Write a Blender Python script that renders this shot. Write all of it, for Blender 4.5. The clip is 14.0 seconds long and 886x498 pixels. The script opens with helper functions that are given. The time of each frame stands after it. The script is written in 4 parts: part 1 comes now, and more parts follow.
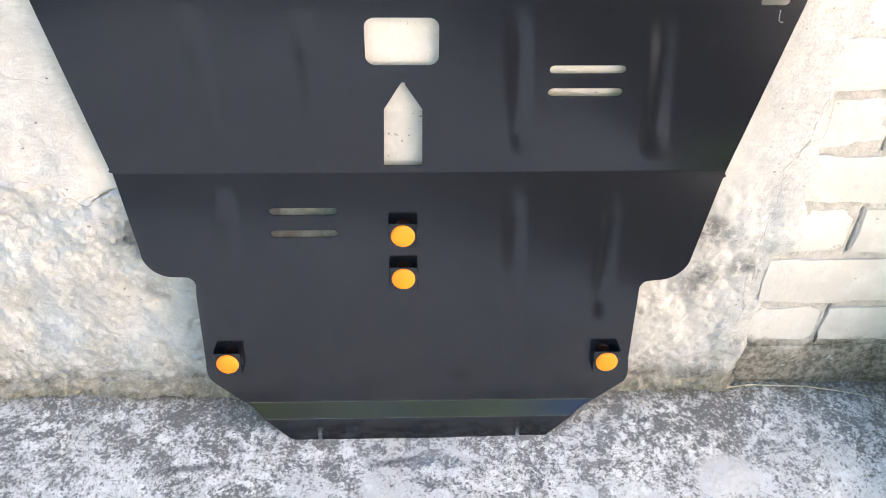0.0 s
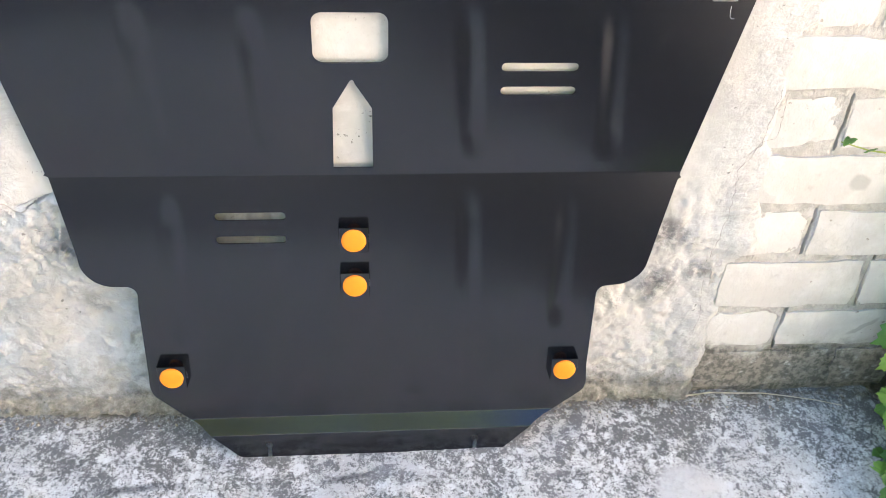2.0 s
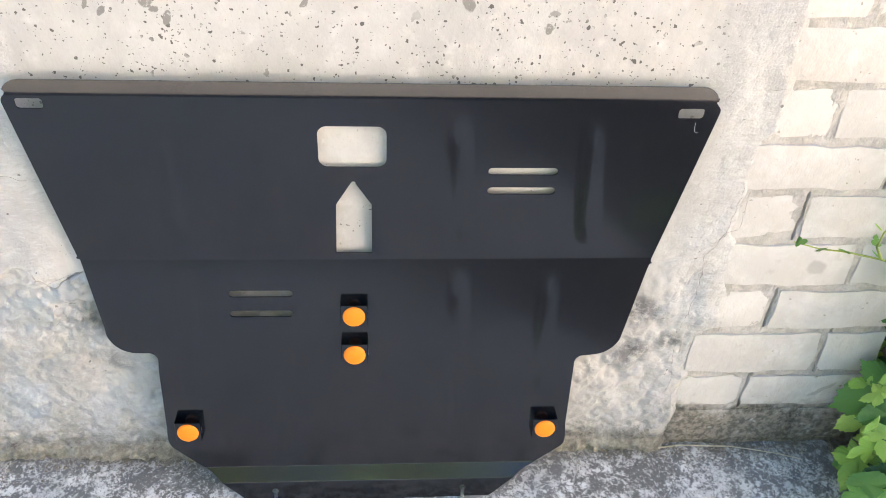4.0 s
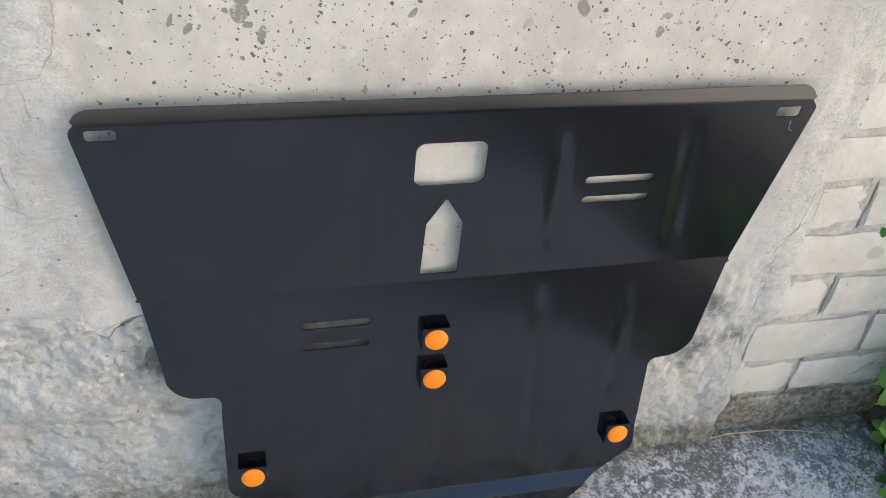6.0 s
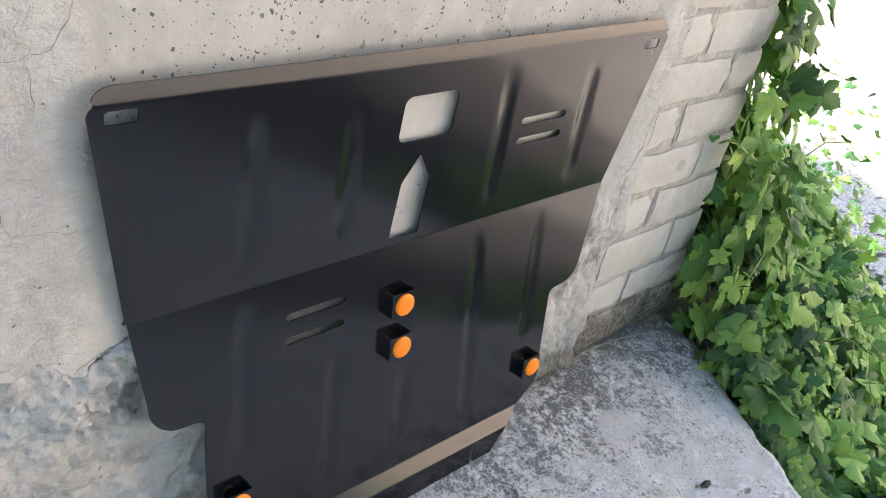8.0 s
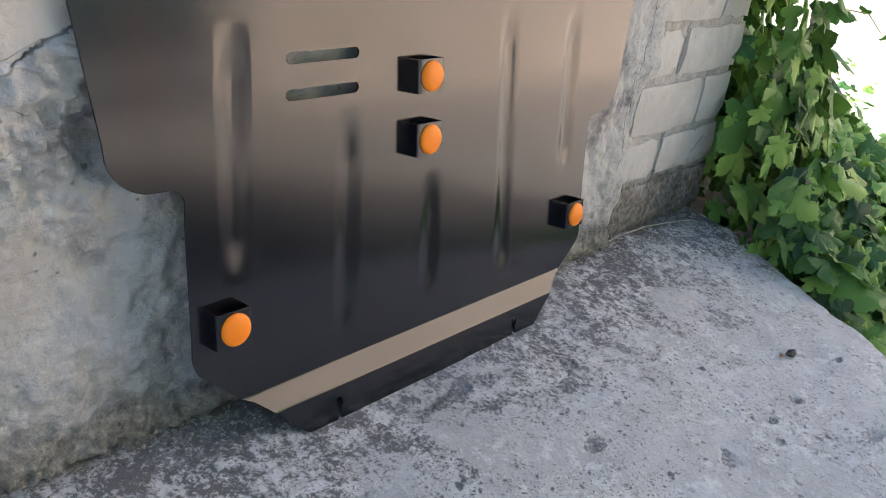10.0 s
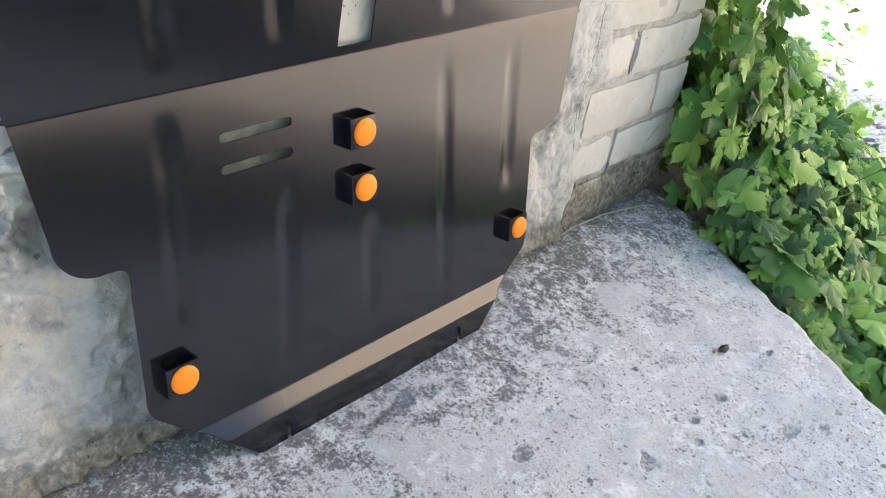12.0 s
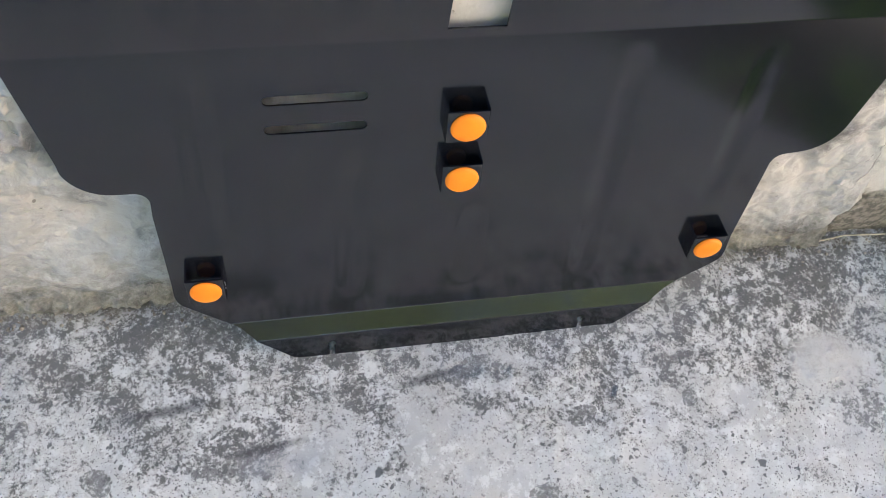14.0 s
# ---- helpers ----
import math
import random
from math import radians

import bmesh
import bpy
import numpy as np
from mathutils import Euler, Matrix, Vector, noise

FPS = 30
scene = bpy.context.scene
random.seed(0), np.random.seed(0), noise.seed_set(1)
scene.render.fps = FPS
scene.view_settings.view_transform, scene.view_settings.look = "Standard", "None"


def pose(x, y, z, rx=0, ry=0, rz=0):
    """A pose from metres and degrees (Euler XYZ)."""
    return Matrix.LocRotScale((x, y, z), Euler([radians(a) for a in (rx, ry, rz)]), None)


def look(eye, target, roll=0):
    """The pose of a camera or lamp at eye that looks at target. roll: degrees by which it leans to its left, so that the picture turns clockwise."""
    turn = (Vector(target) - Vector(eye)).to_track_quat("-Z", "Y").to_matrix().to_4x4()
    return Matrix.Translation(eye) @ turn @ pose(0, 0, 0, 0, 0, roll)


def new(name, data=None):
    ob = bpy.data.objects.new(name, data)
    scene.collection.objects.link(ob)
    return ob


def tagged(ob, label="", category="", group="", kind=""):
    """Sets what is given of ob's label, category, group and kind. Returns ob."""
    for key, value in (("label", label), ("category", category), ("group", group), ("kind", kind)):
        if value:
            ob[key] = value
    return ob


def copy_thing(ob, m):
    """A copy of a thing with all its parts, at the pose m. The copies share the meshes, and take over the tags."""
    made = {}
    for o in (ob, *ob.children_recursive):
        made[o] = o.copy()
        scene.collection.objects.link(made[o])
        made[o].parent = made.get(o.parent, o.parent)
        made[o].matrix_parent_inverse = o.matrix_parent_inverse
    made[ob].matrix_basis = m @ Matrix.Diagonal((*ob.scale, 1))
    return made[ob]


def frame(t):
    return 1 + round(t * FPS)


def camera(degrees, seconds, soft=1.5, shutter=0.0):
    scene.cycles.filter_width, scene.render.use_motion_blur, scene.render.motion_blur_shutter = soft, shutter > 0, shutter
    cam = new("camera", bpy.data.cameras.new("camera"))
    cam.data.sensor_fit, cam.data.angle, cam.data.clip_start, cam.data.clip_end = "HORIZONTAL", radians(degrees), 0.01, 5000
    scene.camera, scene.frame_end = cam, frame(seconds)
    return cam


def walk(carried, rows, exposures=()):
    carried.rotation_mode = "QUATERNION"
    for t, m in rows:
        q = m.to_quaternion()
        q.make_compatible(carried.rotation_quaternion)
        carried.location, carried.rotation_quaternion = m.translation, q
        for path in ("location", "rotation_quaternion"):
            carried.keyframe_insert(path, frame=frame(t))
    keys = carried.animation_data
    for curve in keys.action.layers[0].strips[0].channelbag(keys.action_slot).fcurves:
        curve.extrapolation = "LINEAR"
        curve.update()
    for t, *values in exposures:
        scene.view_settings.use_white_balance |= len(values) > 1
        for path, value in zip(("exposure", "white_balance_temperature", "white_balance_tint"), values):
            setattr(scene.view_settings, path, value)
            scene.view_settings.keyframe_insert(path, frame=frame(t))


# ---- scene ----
cam = camera(53.8, 14.0, soft=0.6)
PATH = [
    (0, (0.017, -1.14, 1.231), (0.081, 0.436, 0.002), 1.0),
    (0.3, (-0.006, -1.151, 1.070), (0.141, 0.529, -0.005), 2.0),
    (0.5, (0.039, -1.15, 0.953), (0.139, 0.616, 0.019), 1.7),
    (0.7, (0.029, -1.165, 0.824), (0.156, 0.668, 0.044), 1.5),
    (1, (0.035, -1.155, 0.726), (0.166, 0.715, 0.027), 1.3),
    (1.5, (0.026, -1.116, 0.964), (0.167, 0.607, -0.042), 1.3),
    (2, (0.027, -1.136, 1.177), (0.187, 0.478, 0.006), 2.4),
    (2.2, (0.039, -1.144, 1.222), (0.194, 0.445, 0.017), 2.8),
    (4.3, (0.043, -1.157, 1.387), (0.182, 0.437, 0.187), 3.1),
    (4.4, (0.053, -1.121, 1.377), (0.177, 0.476, 0.179), 2.7),
    (4.5, (0.043, -1.073, 1.372), (0.178, 0.517, 0.167), 2.9),
    (5, (0.014, -0.835, 1.345), (0.128, 0.716, 0.087), 2.7),
    (5.3, (-0.024, -0.820, 1.354), (0.101, 0.707, 0.069), 2.7),
    (5.5, (-0.073, -0.866, 1.349), (0.068, 0.672, 0.078), 2.8),
    (5.8, (-0.191, -0.967, 1.349), (0.119, 0.574, 0.111), 5.2),
    (6, (-0.278, -1.014, 1.37), (0.15, 0.506, 0.142), 5.6),
    (6.5, (-0.519, -0.951, 1.349), (0.264, 0.448, 0.152), 7.1),
    (7, (-0.695, -0.883, 1.342), (0.323, 0.376, 0.168), 9.0),
    (7.2, (-0.768, -0.897, 1.336), (0.317, 0.317, 0.174), 10.2),
    (9.3, (-0.828, -0.7, 0.799), (0.571, 0.461, -0.035), 9.4),
    (9.5, (-0.819, -0.706, 0.741), (0.586, 0.453, -0.085), 8.8),
    (10, (-0.795, -0.75, 0.667), (0.614, 0.394, -0.174), 8.8),
    (10.5, (-0.765, -0.757, 0.595), (0.645, 0.389, -0.241), 8.7),
    (11, (-0.747, -0.767, 0.551), (0.654, 0.384, -0.291), 8.4),
    (11.5, (-0.742, -0.78, 0.647), (0.645, 0.384, -0.202), 7.9),
    (12, (-0.74, -0.81, 0.889), (0.582, 0.268, -0.155), 8.4),
    (12.2, (-0.750, -0.825, 1.006), (0.523, 0.188, -0.157), 8.9),
    (12.5, (-0.76, -0.875, 1.17), (0.453, 0.091, -0.094), 9.2),
    (13, (-0.696, -0.854, 1.226), (0.344, 0.107, -0.186), 9.1),
    (13.3, (-0.573, -0.760, 1.200), (0.357, 0.163, -0.315), 13.2),
    (13.5, (-0.469, -0.71, 1.201), (0.299, 0.217, -0.397), 15.2),
    (13.7, (-0.357, -0.666, 1.179), (0.216, 0.294, -0.479), 14.1),
    (14, (-0.181, -0.594, 1.12), (0.132, 0.379, -0.599), 10.4),
]

EXPOSURES = [(0.0, 2.82, 5700, 12), (0.5, 2.7, 5700, 12), (1.0, 2.6, 5700, 12), (2.2, 2.75, 5700, 12), (4.4, 2.42, 5600, 11), (5.5, 2.25, 5500, 10), (6.0, 1.98, 5480, 10), (6.5, 1.97, 5480, 9), (7.2, 1.98, 5500, 10), (9.3, 1.58, 5650, 14), (10.0, 1.56, 5500, 12), (10.5, 1.82, 5520, 11), (11.0, 2.15, 5580, 10), (12.0, 2.22, 5650, 10), (13.0, 2.38, 5800, 11), (14.0, 2.26, 5850, 11)]
walk(cam, [(t, look(eye, target, roll)) for t, eye, target, roll in PATH], EXPOSURES)

# ---- world and sun: the wall stands in the shade of its own house ----
SUN_TO = Vector((-0.22, 0.90, 0.62)).normalized()
world = bpy.data.worlds.new("world")
scene.world = world
world.use_nodes = True
wn = world.node_tree.nodes
sky = wn.new("ShaderNodeTexSky")
sky.sky_type = "NISHITA"
sky.sun_disc = False
sky.sun_elevation = math.asin(SUN_TO.z)
sky.sun_rotation = math.atan2(SUN_TO.x, SUN_TO.y)
sky.air_density, sky.dust_density, sky.ozone_density = 1.0, 4.0, 1.0
wn["Background"].inputs["Strength"].default_value = 0.11
world.node_tree.links.new(sky.outputs[0], wn["Background"].inputs["Color"])
sun_data = bpy.data.lights.new("sun", "SUN")
sun_data.energy, sun_data.angle, sun_data.color = 5.0, radians(0.53), (1.0, 0.94, 0.84)
sun = new("sun", sun_data)
sun.matrix_world = look(SUN_TO * 20, (0, 0, 0))


# ---- materials ----
class Nodes:
    """A small writer of node materials in object space."""

    def __init__(self, name, roughness=0.8, metallic=0.0, specular=0.5):
        self.mat = bpy.data.materials.new(name)
        self.mat.use_nodes = True
        self.tree = self.mat.node_tree
        self.bsdf = self.tree.nodes["Principled BSDF"]
        self.put("Roughness", roughness)
        self.put("Metallic", metallic)
        self.put("Specular IOR Level", specular)
        self.place = self.tree.nodes.new("ShaderNodeTexCoord").outputs["Object"]

    def put(self, socket, value, node=None):
        target = (node or self.bsdf).inputs[socket]
        if isinstance(value, bpy.types.NodeSocket):
            self.tree.links.new(value, target)
        elif isinstance(value, (tuple, list)) and len(value) == 3 and target.type == "RGBA":
            target.default_value = (*value, 1)
        else:
            target.default_value = value

    def math(self, op, a, b=0.0, clamp=False):
        n = self.tree.nodes.new("ShaderNodeMath")
        n.operation, n.use_clamp = op, clamp
        self.put(0, a, n)
        self.put(1, b, n)
        return n.outputs[0]

    def noise(self, scale, detail=4.0, rough=0.55, distort=0.0, place=None):
        n = self.tree.nodes.new("ShaderNodeTexNoise")
        self.put("Vector", place or self.place, n)
        for k, v in (("Scale", scale), ("Detail", detail), ("Roughness", rough), ("Distortion", distort)):
            self.put(k, v, n)
        return n.outputs["Fac"]

    def cells(self, scale, feature="F1", place=None, out="Distance"):
        n = self.tree.nodes.new("ShaderNodeTexVoronoi")
        n.feature = feature
        self.put("Vector", place or self.place, n)
        self.put("Scale", scale, n)
        return n.outputs[out]

    def step(self, value, low, high):
        """0 below low, 1 above high (or the reverse when low > high)."""
        n = self.tree.nodes.new("ShaderNodeMapRange")
        n.interpolation_type = "SMOOTHSTEP"
        a, b, lo, hi = (low, high, 0.0, 1.0) if low < high else (high, low, 1.0, 0.0)
        for k, v in (("Value", value), ("From Min", a), ("From Max", b), ("To Min", lo), ("To Max", hi)):
            self.put(k, v, n)
        return n.outputs[0]

    def mix(self, fac, a, b):
        n = self.tree.nodes.new("ShaderNodeMix")
        n.data_type = "RGBA"
        self.put(0, fac, n)
        self.put(6, a, n)
        self.put(7, b, n)
        return n.outputs[2]

    def axis(self, name):
        n = self.tree.nodes.new("ShaderNodeSeparateXYZ")
        self.put(0, self.place, n)
        return n.outputs[name]

    def warp(self, scale, amount):
        """The place, pushed about by noise, to make borders ragged."""
        n = self.tree.nodes.new("ShaderNodeTexNoise")
        self.put("Vector", self.place, n)
        self.put("Scale", scale, n)
        self.put("Detail", 4.0, n)
        v = self.tree.nodes.new("ShaderNodeVectorMath")
        v.operation = "MULTIPLY_ADD"
        self.put(0, n.outputs["Color"], v)
        self.put(1, (amount,) * 3, v)
        w = self.tree.nodes.new("ShaderNodeVectorMath")
        w.operation = "ADD"
        self.put(2, (-amount / 2,) * 3, v)
        self.put(0, v.outputs[0], w)
        self.put(1, self.place, w)
        return w.outputs[0]

    def spot(self, centre, size, turn=0.0, place=None, axis="Z", soft=0.6):
        """A ragged-edged ellipse: 1 inside, 0 outside. size: its half axes."""
        m = self.tree.nodes.new("ShaderNodeMapping")
        m.vector_type = "TEXTURE"
        self.put("Vector", place or self.place, m)
        m.inputs["Location"].default_value = centre
        m.inputs["Rotation"].default_value = (0, 0, radians(turn)) if axis == "Z" else (0, radians(turn), 0)
        m.inputs["Scale"].default_value = size
        n = self.tree.nodes.new("ShaderNodeVectorMath")
        n.operation = "LENGTH"
        self.put(0, m.outputs[0], n)
        return self.step(n.outputs["Value"], 1.0 + soft / 2, 1.0 - soft / 2)

    def dots(self, scale, share, radius, place=None):
        """Round voids in a share of the cells, of uneven size."""
        n = self.tree.nodes.new("ShaderNodeTexVoronoi")
        self.put("Vector", place or self.place, n)
        self.put("Scale", scale, n)
        c = self.tree.nodes.new("ShaderNodeSeparateColor")
        self.put(0, n.outputs["Color"], c)
        here = self.step(c.outputs[0], 1 - share, 1 - share + 0.01)
        size = self.math("MULTIPLY_ADD", c.outputs[1], radius * 0.7)
        size.node.inputs[2].default_value = radius * 0.45
        return self.math("MULTIPLY", here, self.step(self.math("SUBTRACT", n.outputs["Distance"], size), 0.03, -0.03))

    def many(self, fields, op="MAXIMUM"):
        total = fields[0]
        for f in fields[1:]:
            total = self.math(op, total, f)
        return total

    def bump(self, height, distance, strength=1.0, after=None):
        n = self.tree.nodes.new("ShaderNodeBump")
        self.put("Height", height, n)
        self.put("Distance", distance, n)
        self.put("Strength", strength, n)
        if after is not None:
            self.put("Normal", after, n)
        self.put("Normal", n.outputs[0])
        return n.outputs[0]


def mat_black_paint():
    n = Nodes("black_powder_paint", 0.3, specular=0.68)
    fine = n.noise(900, 2)
    tone = (n.mix(n.noise(7, 5), (0.0044, 0.0052, 0.0076), (0.0068, 0.0078, 0.0108)))
    rough = n.math("MULTIPLY_ADD", n.noise(12, 5), 0.09)
    rough.node.inputs[2].default_value = 0.09
    smudge = n.math("MULTIPLY", n.many([n.spot((0.432, -0.023, 0.722), (0.007, 1, 0.014), 35, n.warp(60, 0.01), "Y", 1.2)]), n.noise(60, 5, 0.7))
    dust = n.math("MULTIPLY", n.dots(34, 0.10, 0.035), n.step(n.noise(4, 2), 0.48, 0.58))
    tone = n.mix(n.math("ADD", n.math("MULTIPLY", smudge, 0.02), n.math("MULTIPLY", dust, 0.25), True), tone, (0.30, 0.30, 0.30))
    n.put("Base Color", tone)
    n.put("Roughness", n.math("ADD", rough, n.math("MULTIPLY", smudge, 0.1)))
    b = n.bump(fine, 0.0004, 0.05)
    n.bump(n.noise(5, 1), 0.003, 0.12, b)
    return n.mat


def mat_orange():
    n = Nodes("orange_plastic", 0.45, specular=0.3)
    n.put("Base Color", n.mix(n.noise(60, 4), (0.90, 0.235, 0.004), (0.96, 0.285, 0.006)))
    n.bump(n.noise(500, 2), 0.0003, 0.2)
    return n.mat


def mat_concrete():
    """The cast panel, the repair plaster round it and the painted rough plaster below, told apart by ragged borders."""
    n = Nodes("concrete_and_plaster", 0.88, specular=0.25)
    w = n.warp(9, 0.05)
    sep = n.tree.nodes.new("ShaderNodeSeparateXYZ")
    n.put(0, w, sep)
    x, z = sep.outputs["X"], sep.outputs["Z"]
    cloud, grain = n.noise(5, 6, 0.6), n.noise(160, 4, 0.6)
    panel = n.mix(n.step(cloud, 0.35, 0.68), (0.445, 0.440, 0.430), (0.54, 0.534, 0.523))
    panel = n.mix(n.step(n.noise(26, 5), 0.5, 0.75), panel, (0.575, 0.570, 0.558))
    panel = n.mix(n.math("MULTIPLY", n.step(n.noise(95, 5, 0.75), 0.54, 0.70), 0.25), panel, (0.36, 0.35, 0.335))
    # trowelled repair plaster: fine drag marks, chalky and stained patches
    drag = n.tree.nodes.new("ShaderNodeMapping")
    n.put("Vector", n.warp(6, 0.05), drag)
    drag.inputs["Rotation"].default_value = (0, 0.12, 0)
    drag.inputs["Scale"].default_value = (1, 1, 3.4)
    trowel = n.noise(46, 6, 0.7, 0.3, drag.outputs[0])
    smooth = n.mix(n.step(n.noise(7, 6, 0.65), 0.35, 0.65), (0.46, 0.462, 0.462), (0.585, 0.588, 0.588))
    smooth = n.mix(n.math("MULTIPLY", n.step(trowel, 0.50, 0.66), 0.5), smooth, (0.40, 0.395, 0.385))
    smooth = n.mix(n.math("MULTIPLY", n.step(trowel, 0.46, 0.34), 0.5), smooth, (0.64, 0.645, 0.65))
    smooth = n.mix(n.math("MULTIPLY", n.step(n.noise(3.0, 4), 0.5, 0.66), 0.8), smooth, (0.50, 0.485, 0.46))
    # thick whitewash over the lumps below, worn to cream in places
    low = n.mix(n.step(n.noise(6, 5, 0.6), 0.38, 0.62), (0.43, 0.425, 0.405), (0.50, 0.505, 0.505))
    low = n.mix(n.math("MULTIPLY", n.step(n.noise(21, 5, 0.65), 0.54, 0.66), 0.7), low, (0.60, 0.605, 0.61))
    low = n.mix(n.math("MULTIPLY", n.step(n.noise(9, 6), 0.5, 0.66), 0.4), low, (0.40, 0.44, 0.49))
    low = n.mix(n.math("MULTIPLY", n.step(n.noise(13, 5, 0.6), 0.56, 0.68), 0.45), low, (0.44, 0.42, 0.36))
    low = n.mix(n.math("MULTIPLY", n.step(n.noise(110, 5, 0.75), 0.56, 0.68), 0.35), low, (0.29, 0.285, 0.27))
    is_panel = n.math("MULTIPLY", n.step(x, -0.49, -0.455), n.step(x, 0.61, 0.49))
    colour = n.mix(is_panel, smooth, panel)
    edge = n.tree.nodes.new("ShaderNodeFloatCurve")
    span = edge.mapping.curves[0]
    for at, high in ((0.0, 0.485), (0.33, 0.482), (0.45, 0.470), (0.52, 0.440), (0.60, 0.458), (0.72, 0.480)):
        span.points.new(at, high)
    span.points[0].location, span.points[-1].location = (0.0, 0.485), (1.0, 0.478)
    edge.mapping.update()
    n.put("Value", n.math("MULTIPLY", n.math("ADD", n.axis("X"), 0.75), 2.1, True), edge)
    ragged = n.math("ADD", edge.outputs[0], n.math("MULTIPLY", n.math("SUBTRACT", n.noise(48, 6, 0.7), 0.5), 0.020))
    above = n.math("SUBTRACT", n.axis("Z"), ragged)
    right = n.step(x, 0.30, 0.46)
    is_low = n.math("ADD", n.math("MULTIPLY", n.step(above, 0.002, -0.002), n.math("SUBTRACT", 1.0, right)), n.math("MULTIPLY", n.math("MULTIPLY", n.step(above, 0.05, -0.22), right), 0.5))
    lip = n.math("MULTIPLY", n.math("MULTIPLY", n.step(n.math("ABSOLUTE", above), 0.0020, 0.0004), n.step(n.noise(14, 3), 0.42, 0.55)), n.math("SUBTRACT", 1.0, right))
    n.put("Roughness", n.math("SUBTRACT", 0.88, n.math("MULTIPLY", is_low, 0.38)))
    n.put("Specular IOR Level", n.math("ADD", 0.25, n.math("MULTIPLY", is_low, 0.3)))
    colour = n.mix(is_low, colour, low)
    # dark grey blots low on the plaster, beside the plate's edges
    dark_blots = n.many([
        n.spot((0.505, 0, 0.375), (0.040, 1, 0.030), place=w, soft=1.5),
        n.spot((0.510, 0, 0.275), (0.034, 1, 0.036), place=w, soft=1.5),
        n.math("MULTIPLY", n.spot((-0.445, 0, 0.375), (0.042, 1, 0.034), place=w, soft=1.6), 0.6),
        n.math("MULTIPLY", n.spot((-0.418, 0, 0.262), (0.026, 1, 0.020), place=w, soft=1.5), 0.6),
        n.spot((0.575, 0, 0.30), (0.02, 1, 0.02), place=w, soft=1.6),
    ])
    dark_blots = n.math("MULTIPLY", dark_blots, n.step(n.noise(38, 6, 0.78), 0.34, 0.58))
    colour = n.mix(n.math("MULTIPLY", dark_blots, 0.85), colour, (0.10, 0.10, 0.105))
    grime = n.math("MULTIPLY", n.step(n.math("ADD", z, n.math("MULTIPLY", n.noise(9, 5, 0.7), 0.22)), 0.30, 0.16), n.step(n.noise(52, 6, 0.78), 0.42, 0.58))
    colour = n.mix(n.math("MULTIPLY", grime, 0.6), colour, (0.23, 0.225, 0.205))
    moss = n.math("MULTIPLY", n.step(n.math("ADD", z, n.math("MULTIPLY", n.noise(17, 5, 0.7), 0.10)), 0.125, 0.075), n.step(n.noise(56, 7, 0.78), 0.38, 0.52))
    ledge = n.step(n.math("ADD", n.axis("Z"), n.math("MULTIPLY", n.math("SUBTRACT", n.noise(26, 4, 0.6), 0.5), 0.02)), 0.046, 0.038)
    colour = n.mix(n.math("MULTIPLY", ledge, 0.8), colour, n.mix(n.step(n.noise(60, 5, 0.7), 0.4, 0.62), (0.27, 0.25, 0.20), (0.52, 0.50, 0.43)))
    moss = n.math("MULTIPLY", moss, n.math("SUBTRACT", 1.0, n.math("MULTIPLY", ledge, 0.62)))
    debris = n.mix(n.step(n.noise(85, 6, 0.78), 0.42, 0.60), (0.070, 0.064, 0.050), (0.37, 0.345, 0.29))
    colour = n.mix(n.math("MULTIPLY", moss, 0.92), colour, debris)
    # voids left by air in the cast panel
    pit_place = n.warp(50, 0.006)
    rag = n.warp(110, 0.012)
    pits = n.many([n.dots(95, 0.34, 0.22, rag), n.dots(190, 0.30, 0.24, rag), n.dots(32, 0.06, 0.12, pit_place), n.math("MULTIPLY", n.dots(120, 0.6, 0.26, rag), n.step(n.noise(7, 4), 0.50, 0.58))])
    chipped = n.math("MULTIPLY", n.dots(42, 0.16, 0.20, n.warp(60, 0.030)), n.step(n.noise(6, 3), 0.44, 0.52))
    chipped = n.math("MULTIPLY", chipped, n.math("MULTIPLY", is_panel, n.math("SUBTRACT", 1.0, is_low)))
    colour = n.mix(n.math("MULTIPLY", chipped, 0.75), colour, (0.23, 0.22, 0.205))
    pits = n.math("MULTIPLY", pits, n.math("MAXIMUM", n.step(z, 0.70, 0.82), n.step(n.noise(15, 3), 0.56, 0.63)))
    pits = n.math("MULTIPLY", pits, n.math("MULTIPLY", is_panel, n.math("SUBTRACT", 1.0, is_low)))
    # fewer, ragged holes and nicks in the plaster
    holes = n.math("MULTIPLY", n.many([n.dots(26, 0.20, 0.075, n.warp(70, 0.012)), n.dots(60, 0.16, 0.12, n.warp(90, 0.012))]), n.math("SUBTRACT", 1.0, is_panel))
    holes = n.math("MAXIMUM", holes, n.math("MULTIPLY", n.dots(38, 0.30, 0.13, n.warp(80, 0.014)), is_low))
    pits = n.math("MAXIMUM", pits, n.math("MULTIPLY", holes, 0.8))
    colour = n.mix(n.math("MULTIPLY", pits, 0.9), colour, (0.095, 0.09, 0.082))
